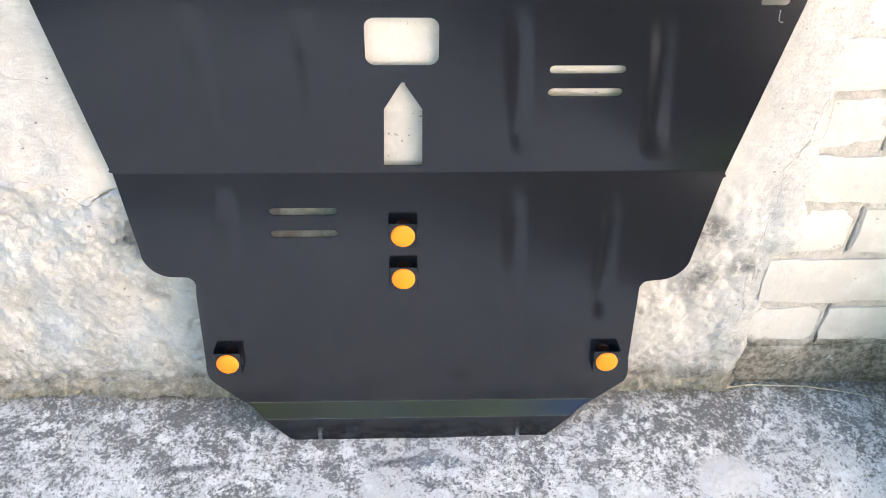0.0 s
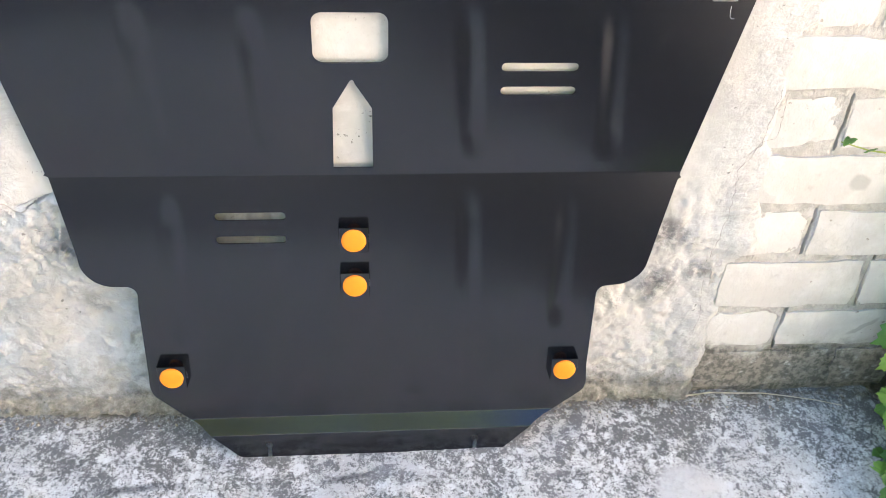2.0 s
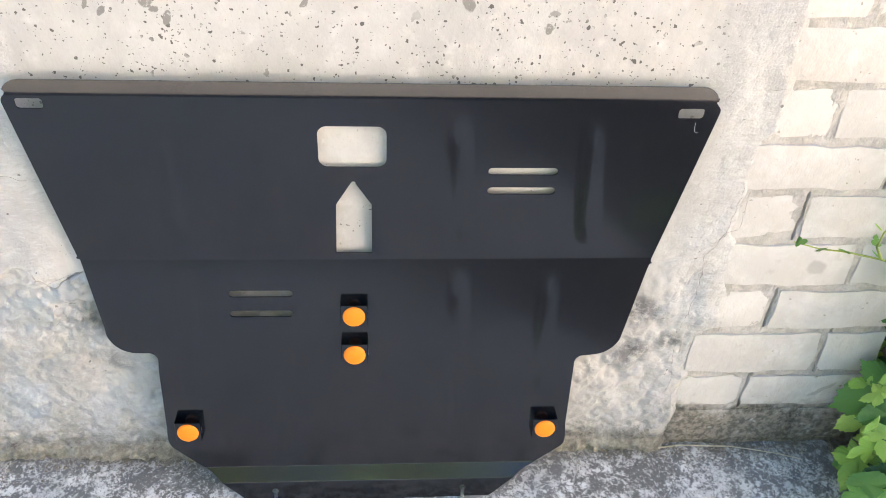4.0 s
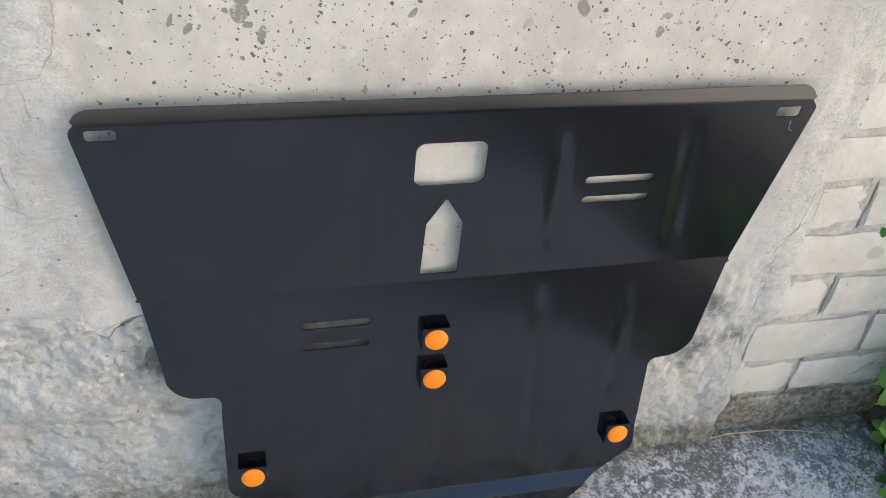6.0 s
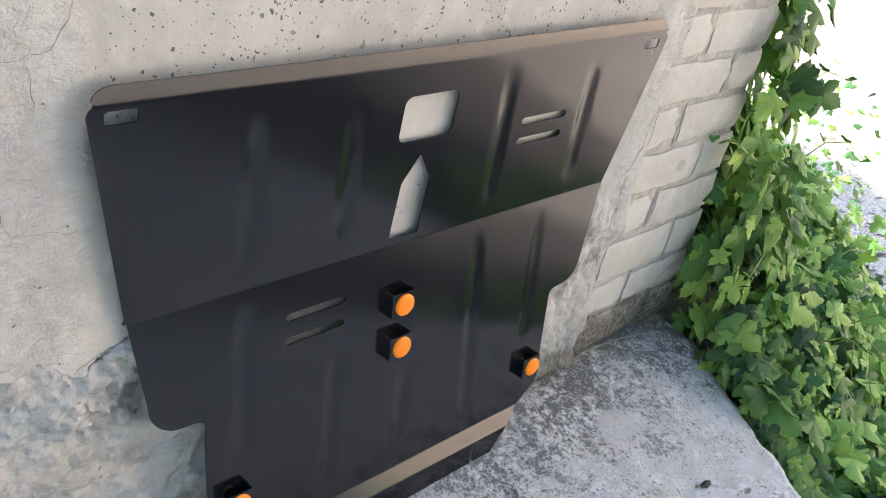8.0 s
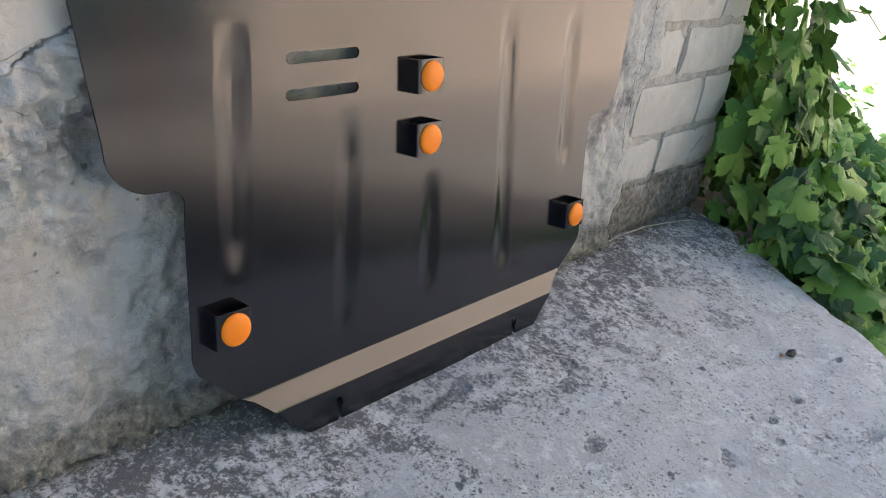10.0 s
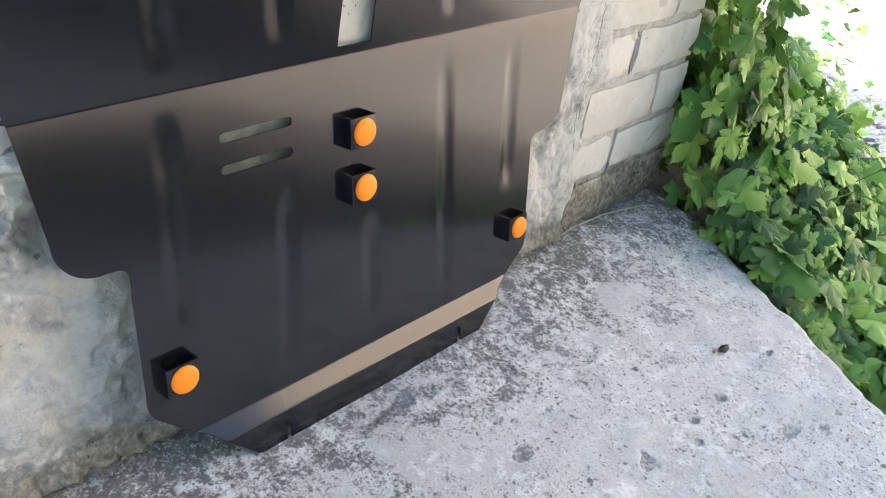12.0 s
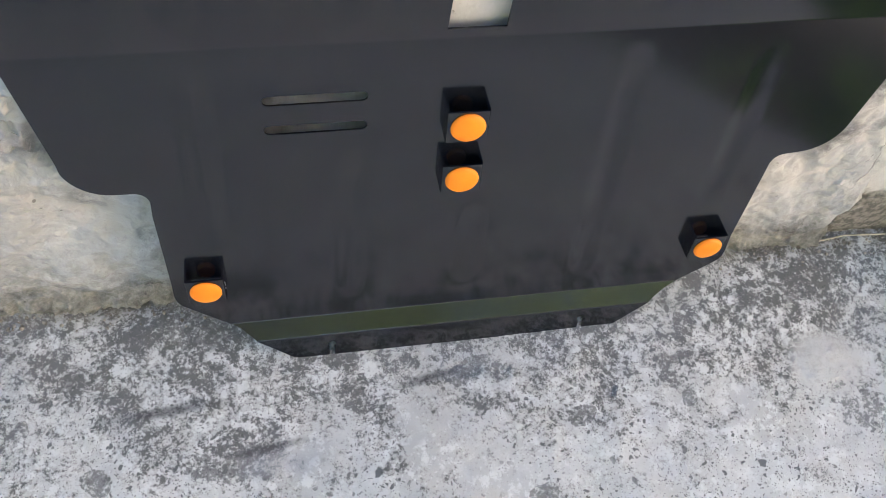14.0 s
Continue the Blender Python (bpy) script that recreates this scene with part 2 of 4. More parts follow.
    scab = n.many([n.spot((px, 0, pz), (pa, 1, pb), turn, n.warp(55, 0.014), "Y", soft=0.25) for px, pz, pa, pb, turn in (
        (-0.278, 0.965, 0.012, 0.007, 15), (-0.268, 0.953, 0.009, 0.008, 0), (-0.272, 0.935, 0.011, 0.012, 30), (-0.288, 0.938, 0.004, 0.004, 0),
        (-0.263, 0.919, 0.006, 0.004, 0), (-0.246, 0.908, 0.005, 0.010, 20), (-0.333, 0.915, 0.005, 0.008, 30), (-0.352, 0.925, 0.003, 0.010, 20),
        (0.165, 0.935, 0.008, 0.013, -25), (0.02, 0.985, 0.012, 0.005, 0), (-0.06, 0.93, 0.005, 0.007, 40), (0.28, 0.90, 0.006, 0.008, 10))])
    colour = n.mix(n.math("MULTIPLY", scab, n.step(n.noise(120, 4, 0.7), 0.32, 0.48)), colour, (0.24, 0.235, 0.22))
    colour = n.mix(n.math("MULTIPLY", lip, 0.55), colour, (0.17, 0.145, 0.11))
    # flakes of old whitewash with sharp, broken edges
    flake = n.tree.nodes.new("ShaderNodeMath")
    flake.operation = "SNAP"
    n.put(0, n.noise(17, 4, 0.6, 0.6), flake)
    n.put(1, 0.075, flake)
    not_panel = n.math("SUBTRACT", 1.0, n.math("MULTIPLY", is_panel, n.math("SUBTRACT", 1.0, is_low)))
    n.put("Base Color", colour)
    b = n.bump(pits, 0.004, -1.0)
    b = n.bump(lip, 0.004, -1.0, b)
    b = n.bump(n.math("MULTIPLY", moss, n.noise(80, 6, 0.75)), 0.014, 0.9, b)
    b = n.bump(grain, 0.0018, 0.3, b)
    b = n.bump(n.math("MULTIPLY", trowel, not_panel), 0.007, 0.55, b)
    b = n.bump(n.math("MULTIPLY", n.noise(240, 3, 0.6), n.math("SUBTRACT", not_panel, is_low, True)), 0.0022, 0.7, b)
    b = n.bump(n.math("MULTIPLY", flake.outputs[0], n.math("MULTIPLY", not_panel, n.step(n.noise(5, 3), 0.44, 0.56))), 0.016, 0.8, b)
    b = n.bump(n.math("MULTIPLY", n.noise(60, 3, 0.55), not_panel), 0.006, 0.3, b)
    lump = n.math("ADD", n.math("MULTIPLY", n.noise(24, 4, 0.55), is_low), n.math("MULTIPLY", n.noise(46, 4, 0.55), n.math("ADD", n.math("MULTIPLY", is_low, 0.8), 0.2)))
    n.bump(lump, 0.009, 0.7, b)
    return n.mat


def mat_slab():
    n = Nodes("weathered_cement", 0.9, specular=0.2)
    w = n.warp(14, 0.05)
    y = n.axis("Y")
    base = n.mix(n.step(n.noise(9, 6, 0.65), 0.35, 0.65), (0.555, 0.566, 0.570), (0.675, 0.686, 0.690))
    blot, mid, fine = n.noise(11, 6, 0.68, 0.4), n.noise(42, 6, 0.75), n.noise(150, 5, 0.75)
    sum_ = n.math("ADD", n.math("MULTIPLY", blot, 0.29), n.math("ADD", n.math("MULTIPLY", mid, 0.34), n.math("MULTIPLY", fine, 0.37)))
    limit = n.math("MULTIPLY_ADD", n.step(y, -0.36, -0.06), -0.098)
    limit.node.inputs[2].default_value = 0.580
    over = n.math("SUBTRACT", sum_, limit)
    dark = n.step(over, -0.006, 0.018)
    grey = n.step(over, -0.05, 0.0)
    colour = n.mix(n.math("MULTIPLY", grey, 0.55), base, (0.27, 0.268, 0.26))
    colour = n.mix(n.math("MULTIPLY", dark, 0.82), colour, n.mix(n.noise(70, 5, 0.75), (0.072, 0.073, 0.074), (0.165, 0.165, 0.162)))
    chalk = n.math("MULTIPLY", n.step(n.noise(48, 6, 0.75), 0.51, 0.57), n.step(n.noise(13, 4, 0.6), 0.40, 0.56))
    fleck = n.step(n.noise(130, 4, 0.7), 0.585, 0.64)
    colour = n.mix(n.math("MULTIPLY", n.math("MAXIMUM", chalk, n.math("MULTIPLY", fleck, 0.75)), 0.9), colour, (0.775, 0.79, 0.795))
    pock_place = n.warp(80, 0.016)
    pock = n.math("MULTIPLY", n.many([n.dots(85, 0.45, 0.26, pock_place), n.dots(170, 0.40, 0.28, pock_place), n.dots(38, 0.22, 0.20, pock_place), n.dots(320, 0.42, 0.34, pock_place)]), n.step(n.noise(10, 4, 0.6), 0.36, 0.56))
    colour = n.mix(n.math("MULTIPLY", pock, 0.9), colour, (0.125, 0.13, 0.132))
    speck = n.math("MULTIPLY", n.step(n.cells(60, place=n.warp(70, 0.02)), 0.20, 0.10), n.step(n.noise(19, 4), 0.52, 0.60))
    colour = n.mix(n.math("MULTIPLY", speck, 0.75), colour, (0.13, 0.13, 0.13))
    patch = n.spot((0.558, -0.203, -0.01), (0.052, 0.042, 1), 0, w)
    colour = n.mix(n.math("MULTIPLY", patch, 0.85), colour, (0.60, 0.60, 0.60))
    spots = [n.spot((px, py, 0), (pa, pb, 1), turn, w, soft=0.5) for px, py, pa, pb, turn in (
        (0.030, -0.150, 0.034, 0.017, 8), (0.072, -0.160, 0.013, 0.014, 0), (0.224, -0.203, 0.014, 0.022, 0), (0.314, -0.189, 0.017, 0.014, 0),
        (0.338, -0.223, 0.011, 0.012, 0), (0.178, -0.232, 0.022, 0.016, 0), (0.103, -0.331, 0.015, 0.012, 0), (0.266, -0.455, 0.018, 0.013, 20),
        (-0.558, -0.160, 0.012, 0.012, 0), (-0.467, -0.242, 0.013, 0.018, 10), (0.243, -0.146, 0.008, 0.009, 0))]
    stain = n.many(spots + [
        n.math("MULTIPLY", n.spot((0.600, -0.272, -0.02), (0.075, 0.042, 1), -35, w, soft=1.6), 0.62), n.math("MULTIPLY", n.spot((-0.30, -0.240, -0.015), (0.085, 0.026, 1), -8, w, soft=1.4), 0.75),
        n.spot((-0.30, -0.045, 0), (0.14, 0.04, 1), 0, w, soft=1.3), n.spot((0.29, -0.035, 0), (0.08, 0.035, 1), 0, w, soft=1.3),
    ])
    torn = n.step(n.math("ADD", stain, n.math("MULTIPLY", n.math("SUBTRACT", n.noise(75, 6, 0.78), 0.5), 2.2)), 0.48, 0.66)
    colour = n.mix(n.math("MULTIPLY", torn, n.math("MULTIPLY", n.step(n.noise(150, 5, 0.75), 0.36, 0.53), 0.78)), colour, n.mix(n.noise(120, 4, 0.7), (0.09, 0.092, 0.095), (0.24, 0.24, 0.24)))
    # shading of trowel dips, painted as a bluish patch and dark streaks
    drag_place = n.warp(30, 0.005)
    dip_shade = n.spot((-0.232, -0.247, -0.02), (0.050, 0.017, 1), 3, n.warp(30, 0.03), soft=1.2)
    colour = n.mix(n.math("MULTIPLY", dip_shade, 0.55), colour, (0.36, 0.38, 0.43))
    drag = n.many([n.spot((px, py, -0.01), (pa, pb, 1), turn, drag_place, soft=1.5) for px, py, pa, pb, turn in (
        (-0.380, -0.162, 0.064, 0.0066, 3), (-0.252, -0.225, 0.042, 0.0056, 6), (-0.020, -0.154, 0.040, 0.0062, 10))])
    colour = n.mix(n.math("MULTIPLY", drag, n.math("MULTIPLY_ADD", n.noise(150, 4, 0.7), 0.5)), colour, (0.07, 0.072, 0.08))
    chip_place = n.warp(48, 0.026)
    chips = n.many([n.spot((px, py, 0), (pr, pr * 0.6, 1), pt, chip_place, soft=0.4) for px, py, pr, pt in (
        (0.500, -0.457, 0.014, -40), (0.411, -0.456, 0.010, -30), (0.690, -0.456, 0.009, 20), (0.530, -0.571, 0.017, -20), (0.317, -0.611, 0.007, -35),
        (0.336, -0.657, 0.012, -50), (0.376, -0.486, 0.010, 0), (0.596, -0.608, 0.010, 10), (0.656, -0.609, 0.010, 10), (0.16, -0.50, 0.004, 0), (0.46, -0.47, 0.008, 30))])
    colour = n.mix(n.math("MULTIPLY", n.math("MULTIPLY", chips, n.step(n.noise(110, 5, 0.75), 0.34, 0.50)), 0.6), colour, (0.17, 0.17, 0.165))
    film = n.math("MULTIPLY", n.step(n.noise(4.2, 4), 0.48, 0.62), 0.16)
    colour = n.mix(film, colour, (0.34, 0.37, 0.43))
    dirt = n.math("MULTIPLY", n.step(y, -0.045, 0.0), n.step(n.noise(25, 6, 0.7), 0.30, 0.6))
    colour = n.mix(n.math("MULTIPLY", dirt, 0.75), colour, (0.17, 0.15, 0.11))
    # unseen far edge greyed, to soften its reflection in the plate
    rim = n.math("SUBTRACT", n.math("MULTIPLY_ADD", y, 0.53), n.axis("X"))
    rim.node.inputs[0].links[0].from_node.inputs[2].default_value = 1.146
    edge_fade = n.math("MULTIPLY", n.math("MULTIPLY", n.step(rim, 0.55, 0.0), n.step(y, -0.95, -1.25)), n.step(n.noise(7, 6, 0.7), 0.25, 0.6))
    colour = n.mix(n.math("MULTIPLY", edge_fade, 0.85), colour, (0.25, 0.25, 0.25))
    crack = n.step(n.cells(3.4, "DISTANCE_TO_EDGE", n.warp(11, 0.16)), 0.0075, 0.002)
    crack = n.math("MULTIPLY", crack, n.step(n.noise(4, 2), 0.50, 0.6))
    colour = n.mix(n.math("MULTIPLY", crack, 0.55), colour, (0.20, 0.20, 0.21))
    n.put("Base Color", colour)
    b = n.bump(crack, 0.003, -0.8)
    b = n.bump(fine, 0.0026, 1.0, b)
    b = n.bump(dark, 0.002, -0.7, b)
    b = n.bump(n.math("MAXIMUM", speck, pock), 0.003, -0.8, b)
    n.bump(mid, 0.006, 0.6, b)
    return n.mat


def mat_brick():
    n = Nodes("silicate_brick", 0.9, specular=0.2)
    n.place = n.tree.nodes.new("ShaderNodeNewGeometry").outputs["Position"]
    info = n.tree.nodes.new("ShaderNodeObjectInfo")
    tone = n.mix(info.outputs["Random"], (0.49, 0.480, 0.462), (0.575, 0.565, 0.545))
    colour = n.mix(n.step(n.noise(14, 6, 0.65), 0.40, 0.72), tone, (0.62, 0.615, 0.603))
    colour = n.mix(n.math("MULTIPLY", n.step(n.cells(55, place=n.warp(60, 0.02)), 0.16, 0.08), n.step(n.noise(9, 2), 0.52, 0.6)), colour, (0.34, 0.32, 0.29))
    colour = n.mix(n.math("MULTIPLY", n.step(n.noise(17, 6, 0.7), 0.58, 0.70), 0.55), colour, (0.42, 0.405, 0.385))
    smear = n.spot((0.800, 0, 0.473), (0.017, 1, 0.015), 20, n.warp(50, 0.012), "Y", 0.5)
    scuff = n.spot((0.905, 0, 0.168), (0.030, 1, 0.005), -35, n.warp(50, 0.012), "Y", 0.6)
    colour = n.mix(n.math("MULTIPLY", n.math("MAXIMUM", smear, scuff), 0.6), colour, (0.33, 0.325, 0.315))
    geo = n.tree.nodes.new("ShaderNodeNewGeometry")
    sep = n.tree.nodes.new("ShaderNodeSeparateXYZ")
    n.put(0, geo.outputs["Position"], sep)
    foot = n.math("MULTIPLY", n.step(n.math("ADD", sep.outputs["Z"], n.math("MULTIPLY", n.noise(12, 5, 0.7), 0.16)), 0.232, 0.175), n.step(n.noise(40, 6, 0.75), 0.24, 0.46))
    colour = n.mix(n.math("MULTIPLY", foot, 0.92), colour, n.mix(n.step(n.noise(70, 5, 0.7), 0.4, 0.6), (0.085, 0.08, 0.066), (0.24, 0.22, 0.185)))
    n.put("Base Color", colour)
    b = n.bump(n.noise(200, 3, 0.7), 0.0012, 0.35)
    n.bump(n.noise(34, 5, 0.65), 0.006, 0.55, b)
    return n.mat


def mat_mortar():
    n = Nodes("grey_mortar", 0.95, specular=0.15)
    n.put("Base Color", n.mix(n.step(n.noise(30, 6, 0.7), 0.35, 0.65), (0.40, 0.388, 0.365), (0.55, 0.535, 0.51)))
    foot = n.math("MULTIPLY", n.step(n.math("ADD", n.axis("Z"), n.math("MULTIPLY", n.noise(12, 5, 0.7), 0.16)), 0.232, 0.175), n.step(n.noise(40, 6, 0.75), 0.24, 0.46))
    n.put("Base Color", n.mix(n.math("MULTIPLY", foot, 0.92), n.bsdf.inputs["Base Color"].links[0].from_socket, n.mix(n.step(n.noise(70, 5, 0.7), 0.4, 0.6), (0.075, 0.072, 0.058), (0.22, 0.205, 0.17))))
    b = n.bump(n.noise(180, 4, 0.7), 0.003, 0.8)
    n.bump(n.noise(45, 5, 0.7), 0.008, 0.6, b)
    return n.mat


def mat_ground():
    n = Nodes("dusty_ground", 0.95, specular=0.15)
    colour = n.mix(n.step(n.noise(3, 8, 0.7), 0.35, 0.65), (0.21, 0.195, 0.175), (0.33, 0.305, 0.27))
    colour = n.mix(n.step(n.noise(60, 6, 0.75), 0.5, 0.7), colour, (0.40, 0.38, 0.35))
    # dark earth colour under the vine, so gaps between leaves read dark
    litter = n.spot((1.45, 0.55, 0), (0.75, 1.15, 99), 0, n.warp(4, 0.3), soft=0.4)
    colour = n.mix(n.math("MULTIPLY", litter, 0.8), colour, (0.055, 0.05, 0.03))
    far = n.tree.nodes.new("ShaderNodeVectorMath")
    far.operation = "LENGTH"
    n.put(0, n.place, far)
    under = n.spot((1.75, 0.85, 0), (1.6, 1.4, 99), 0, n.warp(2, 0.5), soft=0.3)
    # area of the house's shadow, its shade painted into the ground as grey
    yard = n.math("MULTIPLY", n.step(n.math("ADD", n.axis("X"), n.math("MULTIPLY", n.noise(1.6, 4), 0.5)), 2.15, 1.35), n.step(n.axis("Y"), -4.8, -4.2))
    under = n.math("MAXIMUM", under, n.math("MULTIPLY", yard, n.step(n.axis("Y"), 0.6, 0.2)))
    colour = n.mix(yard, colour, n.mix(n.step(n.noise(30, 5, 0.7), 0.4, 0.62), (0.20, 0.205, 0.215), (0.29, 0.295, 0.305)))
    # darker still away from the apron, so the plate mirrors black there
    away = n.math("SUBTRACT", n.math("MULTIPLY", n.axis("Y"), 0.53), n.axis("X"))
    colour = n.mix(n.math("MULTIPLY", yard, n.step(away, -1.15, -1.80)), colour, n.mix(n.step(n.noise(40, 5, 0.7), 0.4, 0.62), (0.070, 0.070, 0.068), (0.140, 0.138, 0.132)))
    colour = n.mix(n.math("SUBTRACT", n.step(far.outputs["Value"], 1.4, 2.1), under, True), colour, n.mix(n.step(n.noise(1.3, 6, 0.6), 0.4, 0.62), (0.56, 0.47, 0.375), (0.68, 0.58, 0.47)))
    # grey asphalt, bluish and dark to stand in for shade there
    asphalt = n.spot((2.3, 1.2, 0), (1.0, 1.7, 99), 0, n.warp(3, 0.3), soft=0.15)
    asphalt = n.math("MULTIPLY", asphalt, n.math("SUBTRACT", 1.0, litter))
    colour = n.mix(asphalt, colour, n.mix(n.step(n.noise(90, 5, 0.7), 0.4, 0.6), (0.10, 0.105, 0.115), (0.19, 0.195, 0.205)))
    n.put("Base Color", colour)
    b = n.bump(n.cells(90), 0.006, 0.6)
    n.bump(n.noise(25, 6, 0.7), 0.02, 0.6, b)
    return n.mat


def mat_leaf(single, olive=False):
    """Hop leaves; single: each leaf is an object of its own, else an island of a joined mesh."""
    n = Nodes("vine_leaf_single" if single else "tree_leaf" if olive else "vine_leaf_mass", 0.42, specular=0.4)
    if single:
        rnd = n.tree.nodes.new("ShaderNodeObjectInfo").outputs["Random"]
    else:
        rnd = n.tree.nodes.new("ShaderNodeNewGeometry").outputs["Random Per Island"]
    if single:  # leaves nearest the corner, its shade painted in as deep green
        tone = n.mix(n.step(rnd, 0.0, 0.8), (0.016, 0.062, 0.025), (0.150, 0.320, 0.062))
    else:
        tone = n.mix(n.step(rnd, 0.0, 0.75), (0.036, 0.125, 0.036), (0.290, 0.500, 0.100))
    if olive:
        tone = n.mix(rnd, (0.13, 0.15, 0.028), (0.27, 0.27, 0.05))
    tone = n.mix(n.step(rnd, 0.72, 1.0), tone, (0.40, 0.58, 0.12))
    colour = n.mix(n.step(n.noise(70, 4), 0.4, 0.7), tone, n.mix(0.2, tone, (0.17, 0.30, 0.08)))
    n.put("Base Color", colour)
    n.bump(n.noise(140, 3), 0.002, 0.5)
    thin = n.tree.nodes.new("ShaderNodeBsdfTranslucent")
    n.put("Color", n.mix(0.5, colour, (0.16, 0.32, 0.03)), thin)
    both = n.tree.nodes.new("ShaderNodeMixShader")
    both.inputs[0].default_value = 0.2
    n.tree.links.new(n.bsdf.outputs[0], both.inputs[1])
    n.tree.links.new(thin.outputs[0], both.inputs[2])
    n.tree.links.new(both.outputs[0], n.tree.nodes["Material Output"].inputs[0])
    return n.mat


def mat_plain(name, low, high, scale, roughness=0.8):
    n = Nodes(name, roughness, specular=0.3)
    n.put("Base Color", n.mix(n.step(n.noise(scale, 5), 0.35, 0.65), low, high))
    n.bump(n.noise(scale * 4, 4), 0.002, 0.5)
    return n.mat


BLACK, ORANGE, CONCRETE, SLAB = mat_black_paint(), mat_orange(), mat_concrete(), mat_slab()
BRICK, MORTAR, GROUND = mat_brick(), mat_mortar(), mat_ground()
LEAF_ONE, LEAF_MASS, LEAF_TREE = mat_leaf(True), mat_leaf(False), mat_leaf(False, True)
STEM = mat_plain("green_stem", (0.16, 0.22, 0.045), (0.34, 0.40, 0.10), 40, 0.6)
STRAW = mat_plain("dry_straw", (0.42, 0.38, 0.28), (0.62, 0.57, 0.45), 60)
CHAR = mat_plain("charred_scrap", (0.012, 0.012, 0.014), (0.03, 0.03, 0.032), 90, 0.6)
RUST = mat_plain("brown_scrap", (0.24, 0.13, 0.07), (0.38, 0.24, 0.15), 90)
STEEL = mat_plain("bright_weld", (0.30, 0.30, 0.31), (0.48, 0.48, 0.49), 300, 0.45)
GRIT = mat_plain("brown_grit", (0.14, 0.125, 0.10), (0.42, 0.39, 0.34), 120, 0.95)
WELD = mat_plain("dull_weld", (0.09, 0.09, 0.095), (0.26, 0.26, 0.265), 300, 0.45)
CRACK = mat_plain("dark_crack", (0.17, 0.16, 0.145), (0.42, 0.405, 0.38), 45, 0.95)


# ---- building helpers ----
def part(name, bm, material, parent=None, label="", smooth=None):
    """Links a bmesh (or a mesh) as one object. smooth: the angle in degrees past which edges stay sharp."""
    if isinstance(bm, bmesh.types.BMesh):
        data = bpy.data.meshes.new(name)
        bm.to_mesh(data)
        bm.free()
    else:
        data = bm
    if not data.materials:
        data.materials.append(material)
    if smooth is not None:
        data.shade_smooth()
        data.set_sharp_from_angle(angle=radians(smooth))
    ob = new(name, data)
    ob.parent = parent
    if label:
        tagged(ob, label)
    return ob


def sheet(name, xs, ys, zs, skirt=None):
    """A mesh over a grid of places given by three arrays of one shape."""
    rows, cols = xs.shape
    at = np.arange(rows * cols).reshape(rows, cols)
    faces = np.stack([at[:-1, :-1], at[:-1, 1:], at[1:, 1:], at[1:, :-1]], -1).reshape(-1, 4)
    verts = np.stack([xs, ys, zs], -1).reshape(-1, 3)
    if skirt is not None:
        rim = np.r_[at[0, :], at[1:, -1], at[-1, -2::-1], at[-2:0:-1, 0]]
        low = verts[rim].copy()
        low = skirt(low)
        under = len(verts) + np.arange(len(rim))
        verts = np.concatenate([verts, low])
        faces = np.concatenate([faces, np.stack([rim, under, np.roll(under, -1), np.roll(rim, -1)], -1)])
    data = bpy.data.meshes.new(name)
    data.from_pydata(verts.tolist(), [], faces.tolist())
    data.update()
    return data


GRAIN = np.random.RandomState(7).rand(256, 256)


def field(x, y, scale, octaves=4, fall=0.5, seed=0):
    """Smooth noise in -1..1 over arrays."""
    total, size, norm = 0.0, 1.0, 0.0
    for k in range(octaves):
        u, v = x * scale + 17.3 * k + seed * 5.1, y * scale + 9.7 * k + seed * 3.3
        i, j = np.floor(u).astype(int), np.floor(v).astype(int)
        a, b = u - i, v - j
        a, b = a * a * (3 - 2 * a), b * b * (3 - 2 * b)
        g = lambda p, q: GRAIN[p % 256, q % 256]
        n = (g(i, j) * (1 - a) + g(i + 1, j) * a) * (1 - b) + (g(i, j + 1) * (1 - a) + g(i + 1, j + 1) * a) * b
        total, norm = total + size * (2 * n - 1), norm + size
        size, scale = size * fall, scale * 2.03
    return total / norm


def ramp(v, low, high):
    t = np.clip((v - low) / (high - low), 0, 1)
    return t * t * (3 - 2 * t)


def tube(points, radius, sides=6, taper=1.0):
    """A bmesh pipe along points."""
    bm, rings = bmesh.new(), []
    pts = [Vector(p) for p in points]
    for k, p in enumerate(pts):
        way = (pts[min(k + 1, len(pts) - 1)] - pts[max(k - 1, 0)]).normalized()
        side = way.orthogonal().normalized()
        up = way.cross(side)
        r = radius * (1 + (taper - 1) * k / max(1, len(pts) - 1))
        rings.append([bm.verts.new(p + r * (math.cos(a) * side + math.sin(a) * up)) for a in (2 * math.pi * s / sides for s in range(sides))])
    for a, b in zip(rings, rings[1:]):
        for s in range(sides):
            bm.faces.new((a[s], a[(s + 1) % sides], b[(s + 1) % sides], b[s]))
    bm.faces.new(rings[0][::-1])
    bm.faces.new(rings[-1])
    return bm


def box(bm, x0, x1, y0, y1, z0, z1):
    v = [bm.verts.new((x, y, z)) for z in (z0, z1) for y in (y0, y1) for x in (x0, x1)]
    for f in ((0, 2, 3, 1), (4, 5, 7, 6), (0, 1, 5, 4), (2, 6, 7, 3), (0, 4, 6, 2), (1, 3, 7, 5)):
        bm.faces.new([v[k] for k in f])


# ---- the large structure ----
CORNER = 0.99          # the end of the brick pillar, a corner of the house
SLOPE, FOOT = 0.127, 0.009  # the apron's fall away from the wall, its height at the wall
GROUND_Z = -0.24


def apron_z(x, y):
    return FOOT + SLOPE * y + 0.003 * x


